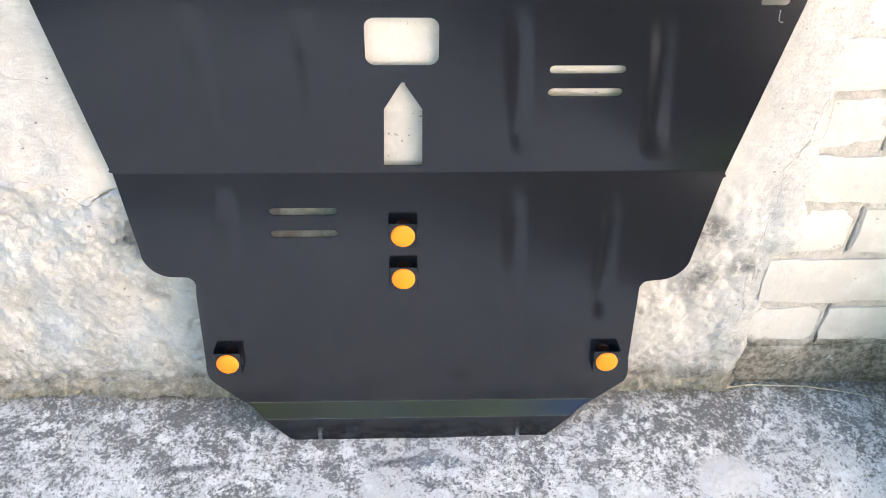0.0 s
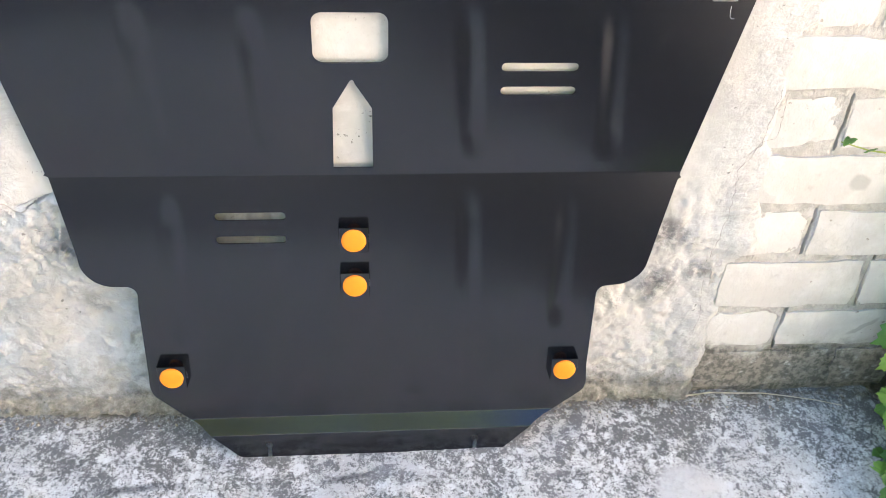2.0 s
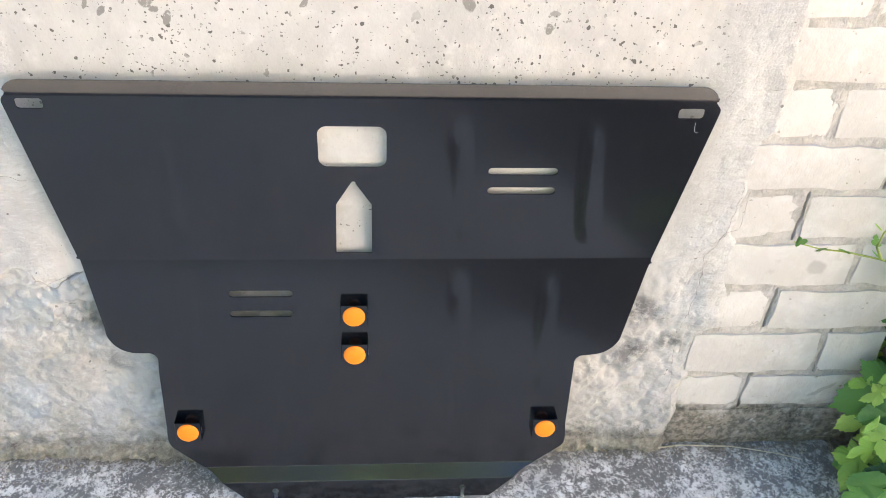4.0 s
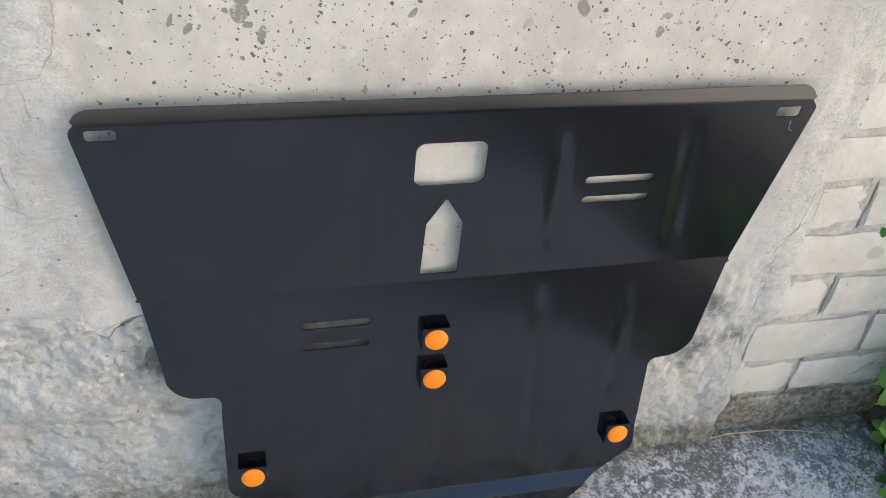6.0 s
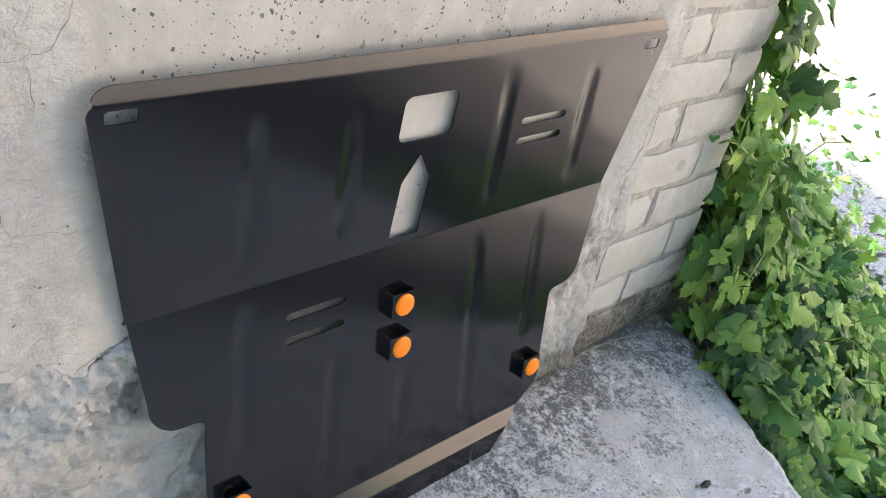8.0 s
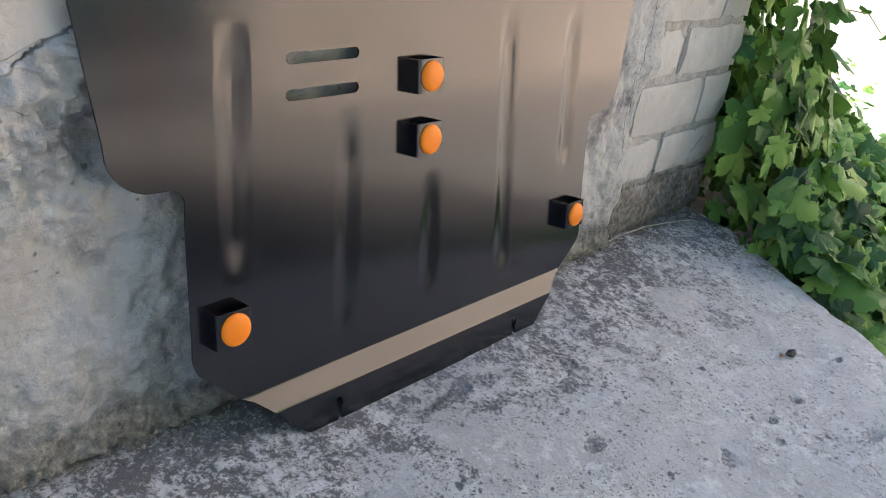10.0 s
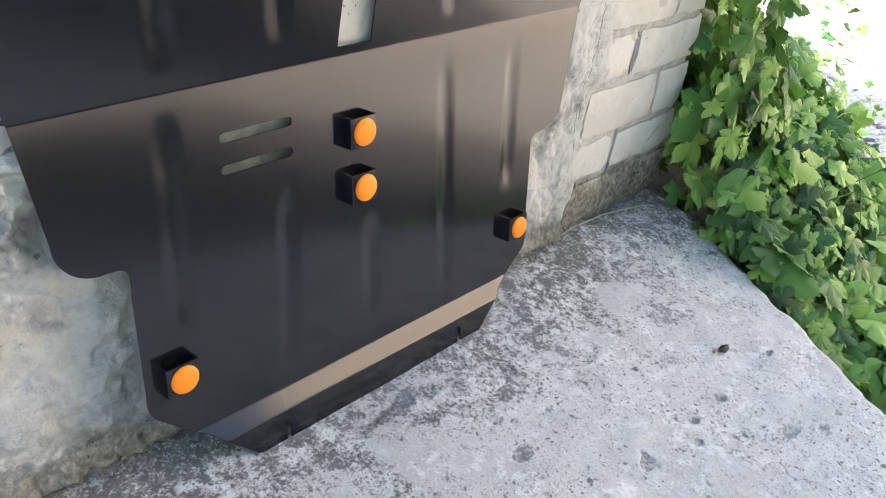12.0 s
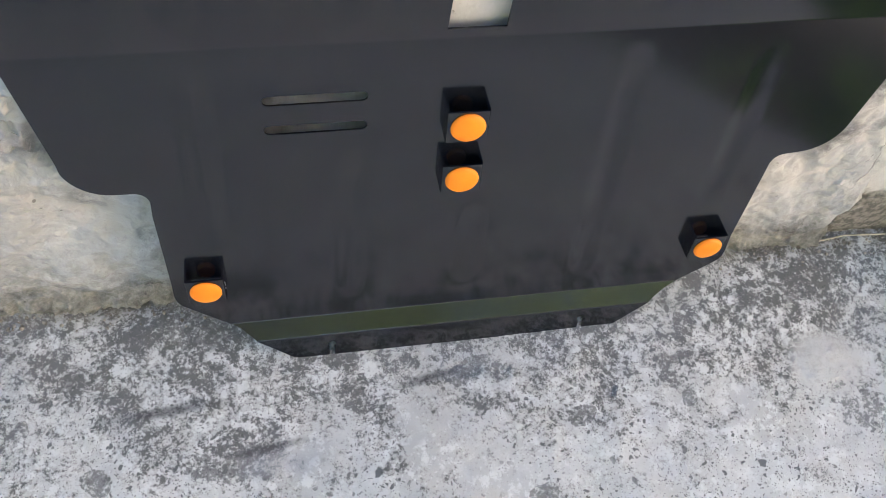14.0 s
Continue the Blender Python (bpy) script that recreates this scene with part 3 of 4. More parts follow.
def build_ground():
    bm = bmesh.new()
    bmesh.ops.create_grid(bm, x_segments=60, y_segments=60, size=1.0)
    for v in bm.verts:
        r = max(abs(v.co.x), abs(v.co.y))
        k = 3000 * r ** 6 + 6 * r
        v.co = Vector((v.co.x * k, v.co.y * k, GROUND_Z + 0.03 * noise.noise(v.co * 9) * (r < 0.7)))
    return tagged(part("ground", bm, GROUND, smooth=60), "dusty grey earth and worn asphalt round the house, its shade painted in", "ground", kind="structure")


def build_house():
    """The body of the house behind the wall's face, with grey mortar where the bricks are set in it."""
    bm = bmesh.new()
    box(bm, -7.0, CORNER - 0.010, 0.030, 6.0, -0.5, 2.95)
    return tagged(part("wall_north", bm, MORTAR), "thick house wall of brick, mortar and concrete", "wall", kind="structure")


def wall_y(x, z):
    """How far the wall's face stands out (to -y) at places of the wall."""
    border = np.interp(x, [-0.75, -0.59, -0.535, -0.502, -0.464, -0.407, -0.27], [0.485, 0.482, 0.470, 0.440, 0.458, 0.480, 0.478])
    border = border + 0.006 * field(x, z * 0.5, 40, 5, 0.75, 2)
    left = ramp(x, -0.38, -0.43)
    low = ramp(z, border + 0.003, border - 0.003) * left + (1 - left) * ramp(z, 0.52, 0.40)
    y = -0.0015 * field(x, z, 40, 3)
    ridges = 1 - 2 * np.abs(field(x, z, 16, 4, 0.6, 6))
    lumps = 0.016 * field(x, z, 10, 5, 0.62) + 0.006 * field(x, z, 25, 4, 0.55, 2) + 0.005 * ridges
    y = y - low * (lumps * ramp(z, 0.0, 0.06) - 0.004 * left)
    band = low * ramp(z, 0.24, 0.36) * left
    chips = np.round(2.2 * field(x + 0.3 * z, z, 22, 3, 0.6, 9)) / 2.2
    near = 0.7 + 0.7 * ramp(x, -0.56, -0.47)
    y = y - band * near * (0.010 * chips + 0.007 * field(x, z, 40, 4, 0.65, 4) + 0.006 * (1 - 2 * np.abs(field(x, z, 24, 3, 0.5, 12))))
    foot = 0.020 * ramp(z, 0.052 + 0.012 * field(x, x * 0, 18, 4, 0.6, 1), 0.022)
    y = y - foot * (0.6 + 0.8 * field(x, z, 60, 4, 0.7))
    side = ramp(x, 0.45, 0.62)
    y = y - (1 - low) * side * (0.003 + 0.004 * field(x, z, 22, 4, 0.6, 3))
    y = y - low * side * 0.002
    y = y - 0.010 * ramp(z, 0.57, 0.67) * ramp(z, 0.785, 0.73) * ramp(x, -0.48, -0.30) * ramp(x, 0.50, 0.42)
    smear = ramp(x, -0.47, -0.52) * (1 - low)
    return y - smear * (0.003 + 0.002 * field(x, z, 8, 3))


def build_wall_face(wall):
    """Cast concrete panel with repair plaster at its sides and rough lumpy plaster along its foot."""
    xs = np.r_[np.linspace(-2.6, -0.95, 50)[:-1], np.linspace(-0.95, -0.30, 190)[:-1], np.linspace(-0.30, 0.40, 100)[:-1], np.linspace(0.40, 0.62, 74)]
    zs = np.r_[np.linspace(-0.05, 0.44, 140)[:-1], np.linspace(0.44, 0.54, 50)[:-1], np.linspace(0.54, 1.10, 94)[:-1], np.linspace(1.10, 2.94, 40)]
    x, z = np.meshgrid(xs, zs)
    edge = np.interp(z, [0, 0.12, 0.21, 0.32, 0.34, 0.42, 0.44, 0.52, 0.54, 0.72, 0.74, 0.82, 0.9], [0.617, 0.622, 0.625, 0.632, 0.662, 0.660, 0.650, 0.650, 0.642, 0.640, 0.665, 0.665, 0.655])
    edge = edge + 0.007 * field(z, z * 0, 24, 4, 0.6)
    x = np.where(x > 0.45, 0.45 + (x - 0.45) * (edge - 0.45) / 0.17, x)
    y = wall_y(x, z) + 0.006 * ramp(edge - x, 0.014, 0.0)
    data = sheet("plaster_face", x, y, z, lambda p: p + np.array([0, 0.03, 0]))
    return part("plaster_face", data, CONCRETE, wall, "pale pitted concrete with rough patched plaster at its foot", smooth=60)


def build_crack(wall, points, width):
    """A hairline crack: a narrow dark groove that wanders between its turning points."""
    bm = bmesh.new()
    rnd = random.Random(len(points) * 31 + int(width * 1e5))
    line = []
    for (x0, z0), (x1, z1) in zip(points, points[1:]):
        steps = max(2, int(math.hypot(x1 - x0, z1 - z0) / 0.008))
        for k in range(steps):
            f = k / steps
            line.append((x0 + (x1 - x0) * f + rnd.uniform(-1, 1) * 0.0022, z0 + (z1 - z0) * f + rnd.uniform(-1, 1) * 0.0022))
    rows = []
    for k, (x, z) in enumerate(line):
        a, b = line[max(k - 1, 0)], line[min(k + 1, len(line) - 1)]
        dx, dz = b[0] - a[0], b[1] - a[1]
        d = math.hypot(dx, dz) or 1
        w = width * rnd.uniform(0.4, 1.0) * min(1, 0.3 + 3 * min(k, len(line) - 1 - k) / len(line))
        face = float(wall_y(np.array(x), np.array(z)))
        rows.append([bm.verts.new((x + s * w * dz / d, face + depth, z - s * w * dx / d)) for s, depth in ((-0.5, -0.0008), (0, -0.0003), (0.5, -0.0008))])
    for a, b in zip(rows, rows[1:]):
        for k in (0, 1):
            bm.faces.new((a[k], b[k], b[k + 1], a[k + 1]))
    return part("crack", bm, CRACK, wall)


def build_apron():
    """The sloping cement apron along the house, broken off along its free edge."""
    ys = np.r_[np.linspace(0.012, -1.05, 330), np.linspace(-1.06, -2.4, 70)]
    u = np.r_[np.linspace(0, 0.45, 60)[:-1], np.linspace(0.45, 1, 520)]
    uu, y = np.meshgrid(u, ys)
    edge = np.interp(-y, [-0.02, 0.05, 0.11, 0.24, 0.30, 0.38, 0.47, 0.63, 0.88, 1.25, 1.70, 2.40], [0.985, 0.985, 0.975, 0.915, 0.898, 0.860, 0.832, 0.757, 0.680, 0.50, 0.25, -0.10])
    edge = edge + 0.011 * field(y, y * 0, 16, 6, 0.68)
    x = -2.6 + uu * (edge + 2.6)
    z = apron_z(x, y) + 0.0026 * field(x, y, 18, 6, 0.65) + 0.006 * field(x, y, 3, 2)
    z = z - (0.010 + 0.006 * field(x, y, 30, 3)) * ramp(edge - x, 0.022, 0.0)
    for px, py, r, depth in (
        (0.500, -0.457, 0.013, 0.006), (0.411, -0.456, 0.010, 0.006), (0.266, -0.455, 0.016, 0.004), (0.690, -0.456, 0.012, 0.006), (0.530, -0.571, 0.018, 0.006), (0.103, -0.331, 0.014, 0.004),
        (0.224, -0.203, 0.015, 0.003), (0.10, -0.454, 0.007, 0.005), (0.317, -0.611, 0.007, 0.005), (0.336, -0.657, 0.012, 0.006), (0.376, -0.486, 0.009, 0.003), (0.596, -0.608, 0.010, 0.005),
        (0.030, -0.150, 0.024, 0.003), (0.072, -0.160, 0.012, 0.003), (0.558, -0.203, 0.048, -0.0022)):
        d = np.hypot(x - px, (y - py) * 1.5) * (1 + 0.8 * field(x, y, 55, 3))
        z = z - depth * ramp(d, r, r * 0.72)
    data = sheet("apron", x, y, z, lambda p: np.c_[p[:, 0] - 0.01 * (p[:, 0] > 0.3), p[:, 1], p[:, 2] * 0 - 0.45])
    return tagged(part("pavement", data, SLAB, smooth=50), "weathered grey cement apron sloping from the house wall", "pavement", kind="structure")


ground = build_ground()
wall = build_house()
build_wall_face(wall)
for points, width in (
    (((-0.478, 1.08), (-0.479, 0.99), (-0.478, 0.953), (-0.480, 0.921), (-0.488, 0.889), (-0.510, 0.860), (-0.531, 0.854), (-0.557, 0.851), (-0.573, 0.860)), 0.0016),
    (((-0.590, 0.93), (-0.578, 0.881), (-0.574, 0.853), (-0.577, 0.801), (-0.578, 0.748), (-0.575, 0.711), (-0.568, 0.680), (-0.571, 0.655), (-0.580, 0.636)), 0.0019),
    (((-0.534, 0.859), (-0.529, 0.804), (-0.536, 0.795)), 0.0012),
    (((-0.568, 0.680), (-0.562, 0.655), (-0.563, 0.640)), 0.0012),
    (((-0.640, 0.551), (-0.621, 0.562), (-0.593, 0.572), (-0.575, 0.588)), 0.0015),
    (((-0.502, 0.422), (-0.490, 0.408), (-0.477, 0.398), (-0.466, 0.396)), 0.0016),
    (((-0.452, 0.393), (-0.469, 0.385), (-0.485, 0.374), (-0.502, 0.367), (-0.513, 0.352)), 0.0014),
    (((-0.505, 0.442), (-0.488, 0.450), (-0.468, 0.461), (-0.443, 0.470)), 0.0012),
    (((0.631, 0.637), (0.620, 0.543), (0.604, 0.515), (0.595, 0.499), (0.599, 0.455), (0.597, 0.404), (0.588, 0.345), (0.586, 0.310), (0.590, 0.264), (0.594, 0.201), (0.590, 0.150)), 0.0012),
    (((0.604, 0.520), (0.620, 0.546), (0.641, 0.552), (0.643, 0.596), (0.640, 0.640)), 0.0010),
    (((0.60, 0.81), (0.66, 0.812)), 0.001),
    (((-0.655, 0.692), (-0.613, 0.686), (-0.590, 0.680), (-0.555, 0.658), (-0.490, 0.645), (-0.465, 0.642)), 0.0007),
):
    build_crack(wall, points, width * 0.58)
apron = build_apron()


# ---- the skid plate ----
FOLD_Z, FOLD_Y = 0.502, -0.013
LOW, UP = 0.145, -0.045     # lean of the lower and the upper panel
THICK = 0.0025
RIB = 0.0215  # half a rib's width
RIBS = (  # x at the low end and at the high end, z from, to
    (-0.285, -0.275, 0.200, 0.485), (-0.130, -0.117, 0.082, 0.375), (0.022, 0.026, 0.094, 0.283), (0.184, 0.174, 0.082, 0.490), (0.327, 0.330, 0.216, 0.487),
    (-0.276, -0.284, 0.522, 0.775), (-0.122, -0.133, 0.522, 0.770), (0.176, 0.158, 0.520, 0.785), (0.381, 0.358, 0.520, 0.785),
)


def profile(v):
    """The sheet's section: y, z and its outward normal at the height v along the bends."""
    knots = ((-0.1080, -0.0050), (-0.0990, 0.040), (-0.0778, 0.0605), (FOLD_Y, FOLD_Z), (-0.0265, 0.803), (-0.0236, 0.8240))
    marks = (0.0, 0.040, 0.0605, FOLD_Z, 0.803, 0.822)
    radius = (0.0016, 0.0016, 0.0016, 0.003)

    def line(k, v):
        f = (v - marks[k]) / (marks[k + 1] - marks[k])
        return Vector((0, knots[k][0] + f * (knots[k + 1][0] - knots[k][0]), knots[k][1] + f * (knots[k + 1][1] - knots[k][1])))

    def normal(k):
        a, b = knots[k], knots[k + 1]
        return Vector((0, -(b[1] - a[1]), b[0] - a[0])).normalized()

    k = max(i for i in range(5) if v >= marks[i] - 1e-9)
    at, out = line(k, v), normal(k)
    for i in range(1, 5):
        r = radius[i - 1]
        if abs(v - marks[i]) < r:
            f = (v - marks[i] + r) / (2 * r)
            a, b, c = line(i - 1, marks[i] - r), Vector((0, *knots[i])), line(i, marks[i] + r)
            at = (1 - f) ** 2 * a + 2 * f * (1 - f) * b + f * f * c
            out = ((1 - f) * normal(i - 1) + f * normal(i)).normalized()
    return at, out


def rib_depth(x, v):
    total = 0.0
    for x0, x1, z0, z1 in RIBS:
        f = (v - z0) / (z1 - z0)
        d = abs(x - x0 - min(max(f, 0), 1) * (x1 - x0)) / RIB
        if d < 1 and 0 < f < 1:
            low, high = min(1, (v - z0) / 0.055), min(1, (z1 - v) / 0.070)
            fade = low * low * (3 - 2 * low) * high * high * (3 - 2 * high)
            s = min(max((1.0 - d) / 0.94, 0.0), 1.0)
            total = max(total, 0.0030 * fade * (s - 0.16 * math.sin(2 * math.pi * s) / math.pi))
    return total


def arc(cx, cz, rx, rz, a0, a1, steps=6):
    return [(cx + rx * math.cos(radians(a0 + (a1 - a0) * k / steps)), cz + rz * math.sin(radians(a0 + (a1 - a0) * k / steps))) for k in range(steps + 1)]


def slot_outline(x0, x1, z, half, skew=0.0):
    return arc(x0 + half, z, half, half, 270, 90) + arc(x1 - half, z + skew, half, half, 90, -90)


def rounded(x0, x1, z0, z1, r, tilt=0.0):
    pts = arc(x1 - r, z1 - r, r, r, 90, 0) + arc(x1 - r - tilt, z0 + r, r, r, 0, -90) + arc(x0 + r + tilt, z0 + r, r, r, 270, 180) + arc(x0 + r, z1 - r, r, r, 180, 90)
    return pts


def plate_outline():
    """The blank's edge, anticlockwise from the lip's left end, in x and height along the bends."""
    right = arc(0.240, 0.012, 0.016, 0.012, -90, -35) + [(0.300, 0.044), (0.318, 0.0535), (0.336, 0.060), (0.367, 0.084)]
    right += arc(0.362, 0.118, 0.028, 0.034, -35, 10) + [(0.3875, 0.150), (0.3895, 0.270)]
    right += arc(0.405, 0.288, 0.0155, 0.0165, 175, 92)
    right += [(0.415, 0.3055)] + arc(0.418, 0.357, 0.052, 0.051, -86, -20, 8)
    right += [(0.4965, 0.489), (0.5015, 0.492), (0.4985, 0.497), (0.545, 0.770)] + arc(0.534, 0.785, 0.013, 0.013, -10, 55)
    right += [(0.538, 0.8005), (0.541, 0.8035), (0.541, 0.807)] + arc(0.515, 0.802, 0.025, 0.020, 10, 90)
    left = arc(-0.455, 0.806, 0.026, 0.016, 90, 170) + [(-0.4815, 0.8095), (-0.478, 0.8055)]
    left += arc(-0.472, 0.790, 0.014, 0.014, 125, 190) + [(-0.4430, 0.509), (-0.4460, 0.5045), (-0.4400, 0.502)]
    left += [(-0.4215, 0.372)] + arc(-0.374, 0.368, 0.048, 0.049, 195, 268, 8)
    left += [(-0.358, 0.3185)] + arc(-0.356, 0.302, 0.0155, 0.0165, 88, 5)
    left += [(-0.3425, 0.280), (-0.3435, 0.155)] + arc(-0.318, 0.132, 0.0265, 0.034, 172, 225) + [(-0.287, 0.062), (-0.272, 0.055), (-0.257, 0.044)]
    left += arc(-0.196, 0.012, 0.018, 0.012, 215, 270)

    def notch(x):  # an open slot in the lip with a wider head
        w, h = 0.0035, 0.0065
        return [(x - w, 0.0), (x - w, 0.014)] + arc(x, 0.0205, h, h, 240, -60, 8) + [(x + w, 0.014), (x + w, 0.0)]

    return right + left + notch(-0.155) + notch(0.199)


def build_sheet(parent):
    bm = bmesh.new()
    loops = [plate_outline()]
    loops.append(rounded(-0.050, 0.052, 0.683, 0.755, 0.014))
    loops.append([(-0.029, 0.514), (0.029, 0.514), (0.029, 0.613), (0.0045, 0.653)] + arc(0.0015, 0.653, 0.004, 0.004, 20, 160, 4) + [(-0.0265, 0.613)])
    loops += [slot_outline(0.2085, 0.317, 0.6765, 0.0068), slot_outline(0.2095, 0.317, 0.640, 0.0068)]
    loops += [slot_outline(-0.210, -0.104, 0.4355, 0.0062), slot_outline(-0.211, -0.105, 0.3965, 0.0062)]
    loops += [rounded(0.4845, 0.5235, 0.7725, 0.790, 0.005), rounded(-0.468, -0.430, 0.780, 0.7965, 0.005)]
    edges = []
    for loop in loops:
        verts = [bm.verts.new((x, 0, z)) for x, z in loop]
        edges += [bm.edges.new((a, b)) for a, b in zip(verts, verts[1:] + verts[:1])]
    bmesh.ops.triangle_fill(bm, use_beauty=True, use_dissolve=False, edges=edges, normal=(0, -1, 0))
    bmesh.ops.remove_doubles(bm, verts=bm.verts, dist=1e-5)

    def cut(place, normal):
        bmesh.ops.bisect_plane(bm, geom=list(bm.verts) + list(bm.edges) + list(bm.faces), dist=1e-6, plane_co=place, plane_no=normal)

    for x0, x1, z0, z1 in RIBS:
        mid, half = (x0 + x1) / 2, RIB + abs(x1 - x0) / 2
        for k in range(15):
            cut((mid + half * (k / 7 - 1), 0, 0), (1, 0, 0))
    rows = {round(z, 4) for *_, z0, z1 in RIBS for z in [z0 + 0.055 * k / 5 for k in range(6)] + [z1 - 0.070 * k / 6 for k in range(7)]}
    rows |= {round(0.0595 + k * 0.02, 4) for k in range(38)}
    for mark, r in ((0.040, 0.0016), (0.0605, 0.0016), (FOLD_Z, 0.0016), (0.803, 0.003)):
        rows |= {round(mark + r * k / 3, 4) for k in range(-3, 4)}
    for z in sorted(rows):
        cut((0, 0, z), (0, 0, 1))
    bmesh.ops.remove_doubles(bm, verts=bm.verts, dist=2e-5)
    bm.normal_update()
    for f in list(bm.faces):
        if f.normal.y > 0:
            f.normal_flip()
    back = {}
    rim = [e for e in bm.edges if e.is_boundary]
    front = list(bm.faces)
    for v in list(bm.verts):
        x, h = v.co.x, v.co.z
        at, out = profile(h)
        here = Vector((x, at.y, at.z)) - out * rib_depth(x, h)
        v.co = here
        back[v] = bm.verts.new(here - out * THICK)
    for f in front:
        bm.faces.new([back[v] for v in reversed(f.verts)])
    for e in rim:
        f = e.link_faces[0]
        a, b = e.verts
        loop = next(l for l in f.loops if l.edge == e)
        a, b = loop.vert, loop.link_loop_next.vert
        bm.faces.new((b, a, back[a], back[b]))
    return part("sheet", bm, BLACK, parent, "folded black sheet with pressed ribs and cut-outs", smooth=38)


def build_bracket(parent, x, z, tilt=0.0):
    """A U of black flat steel welded on by its legs, open above and below, with an orange plug in its face."""
    w, h, d, t = 0.0228, 0.0208, 0.020, 0.0025
    y = FOLD_Y - LOW * (FOLD_Z - z)
    m = Matrix.Translation((x, y, z)) @ Matrix.Rotation(-math.atan(LOW), 4, "X") @ Matrix.Rotation(radians(tilt), 4, "Y")
    bm = bmesh.new()
    outer = [(-w, 0.001)] + arc(-w + 0.003, -d + 0.003, 0.003, 0.003, 180, 270, 3) + arc(w - 0.003, -d + 0.003, 0.003, 0.003, 270, 360, 3) + [(w, 0.001)]
    inner = [(-w + t, 0.001), (-w + t, -d + t), (-w + t, -d + t), (-w + t, -d + t), (-w + t, -d + t), (w - t, -d + t), (w - t, -d + t), (w - t, -d + t), (w - t, -d + t), (w - t, 0.001)]
    lo = [[bm.verts.new((px, py, s * h)) for px, py in line] for line in (outer, inner) for s in (-1, 1)]
    ol, oh, il, ih = lo
    for k in range(len(outer) - 1):
        bm.faces.new((ol[k], ol[k + 1], oh[k + 1], oh[k]))
        bm.faces.new((il[k + 1], il[k], ih[k], ih[k + 1]))
        bm.faces.new((oh[k], oh[k + 1], ih[k + 1], ih[k]))
        bm.faces.new((ol[k + 1], ol[k], il[k], il[k + 1]))
    bmesh.ops.remove_doubles(bm, verts=bm.verts, dist=1e-6)
    bmesh.ops.dissolve_degenerate(bm, edges=bm.edges, dist=1e-6)
    bmesh.ops.recalc_face_normals(bm, faces=bm.faces)
    bracket = part("bracket", bm, BLACK, parent, smooth=35)
    bracket.matrix_basis = m
    bm = bmesh.new()
    rings = []
    section = [(0.0188, -d + 0.0002), (0.0190, -d - 0.0015), (0.0180, -d - 0.0030), (0.0150, -d - 0.0044), (0.0100, -d - 0.0055), (0.0050, -d - 0.0060)]
    for r, py in section:
        rings.append([bm.verts.new((r * math.cos(a), py, r * math.sin(a))) for a in (2 * math.pi * k / 32 for k in range(32))])
    for a, b in zip(rings, rings[1:]):
        for k in range(32):
            bm.faces.new((a[k], a[(k + 1) % 32], b[(k + 1) % 32], b[k]))
    bm.faces.new(rings[-1])
    stem = [bm.verts.new((0.0105 * math.cos(2 * math.pi * k / 16), -d + t + 0.006, 0.0105 * math.sin(2 * math.pi * k / 16))) for k in range(16)]
    head = [bm.verts.new((0.0115 * math.cos(2 * math.pi * k / 16), -d + t - 0.001, 0.0115 * math.sin(2 * math.pi * k / 16))) for k in range(16)]
    for k in range(16):
        bm.faces.new((head[k], head[(k + 1) % 16], stem[(k + 1) % 16], stem[k]))
    bm.faces.new(stem)
    bm.faces.new(rings[0][::-1])
    bmesh.ops.recalc_face_normals(bm, faces=bm.faces)
    cap = part("cap", bm, ORANGE, bracket, "glossy orange plastic plug", smooth=40)
    rnd = random.Random(int(1000 * (x + 2 * z)))
    bm = bmesh.new()
    for k in range(3):
        bmesh.ops.create_icosphere(bm, subdivisions=1, radius=0.0014, matrix=Matrix.Translation((w + 0.0004, -0.0135 + rnd.uniform(-0.0015, 0.0015), -0.004 + 0.0048 * k)) @ Matrix.Diagonal((0.55, 1, rnd.uniform(0.6, 1.1), 1)))
    part("weld", bm, WELD, bracket, "small dull weld spots", smooth=60)
    return bracket


skid_plate = tagged(new("skid_plate"), "black painted steel engine skid plate leaning on the wall", "skid plate")
build_sheet(skid_plate)
for bx, bz in ((-0.002, 0.4025), (-0.002, 0.3245), (-0.302, 0.1595), (0.345, 0.1555)):
    build_bracket(skid_plate, bx, bz)

hook = [(0.5135, 0.7665), (0.5140, 0.7580), (0.5150, 0.7515), (0.5180, 0.7490), (0.5215, 0.7492)]
part("scratch", tube([(x, FOLD_Y + UP * (z - FOLD_Z) - 0.0001, z) for x, z in hook], 0.0005, 5), STEEL, skid_plate, "bare bright scratch in the paint")

# ---- loose bits on the apron ----
def build_stalk():
    pts = [(0.600, -0.014), (0.65, -0.008), (0.70, -0.011), (0.752, -0.013), (0.80, -0.022), (0.85, -0.033), (0.895, -0.047)]
    bm = tube([(x, y, apron_z(x, y) + 0.006) for x, y in pts], 0.0016, 6, 0.6)
    return tagged(part("dry_stalk", bm, STRAW, smooth=60), "thin dry straw stalk lying along the wall's foot", "stalk")


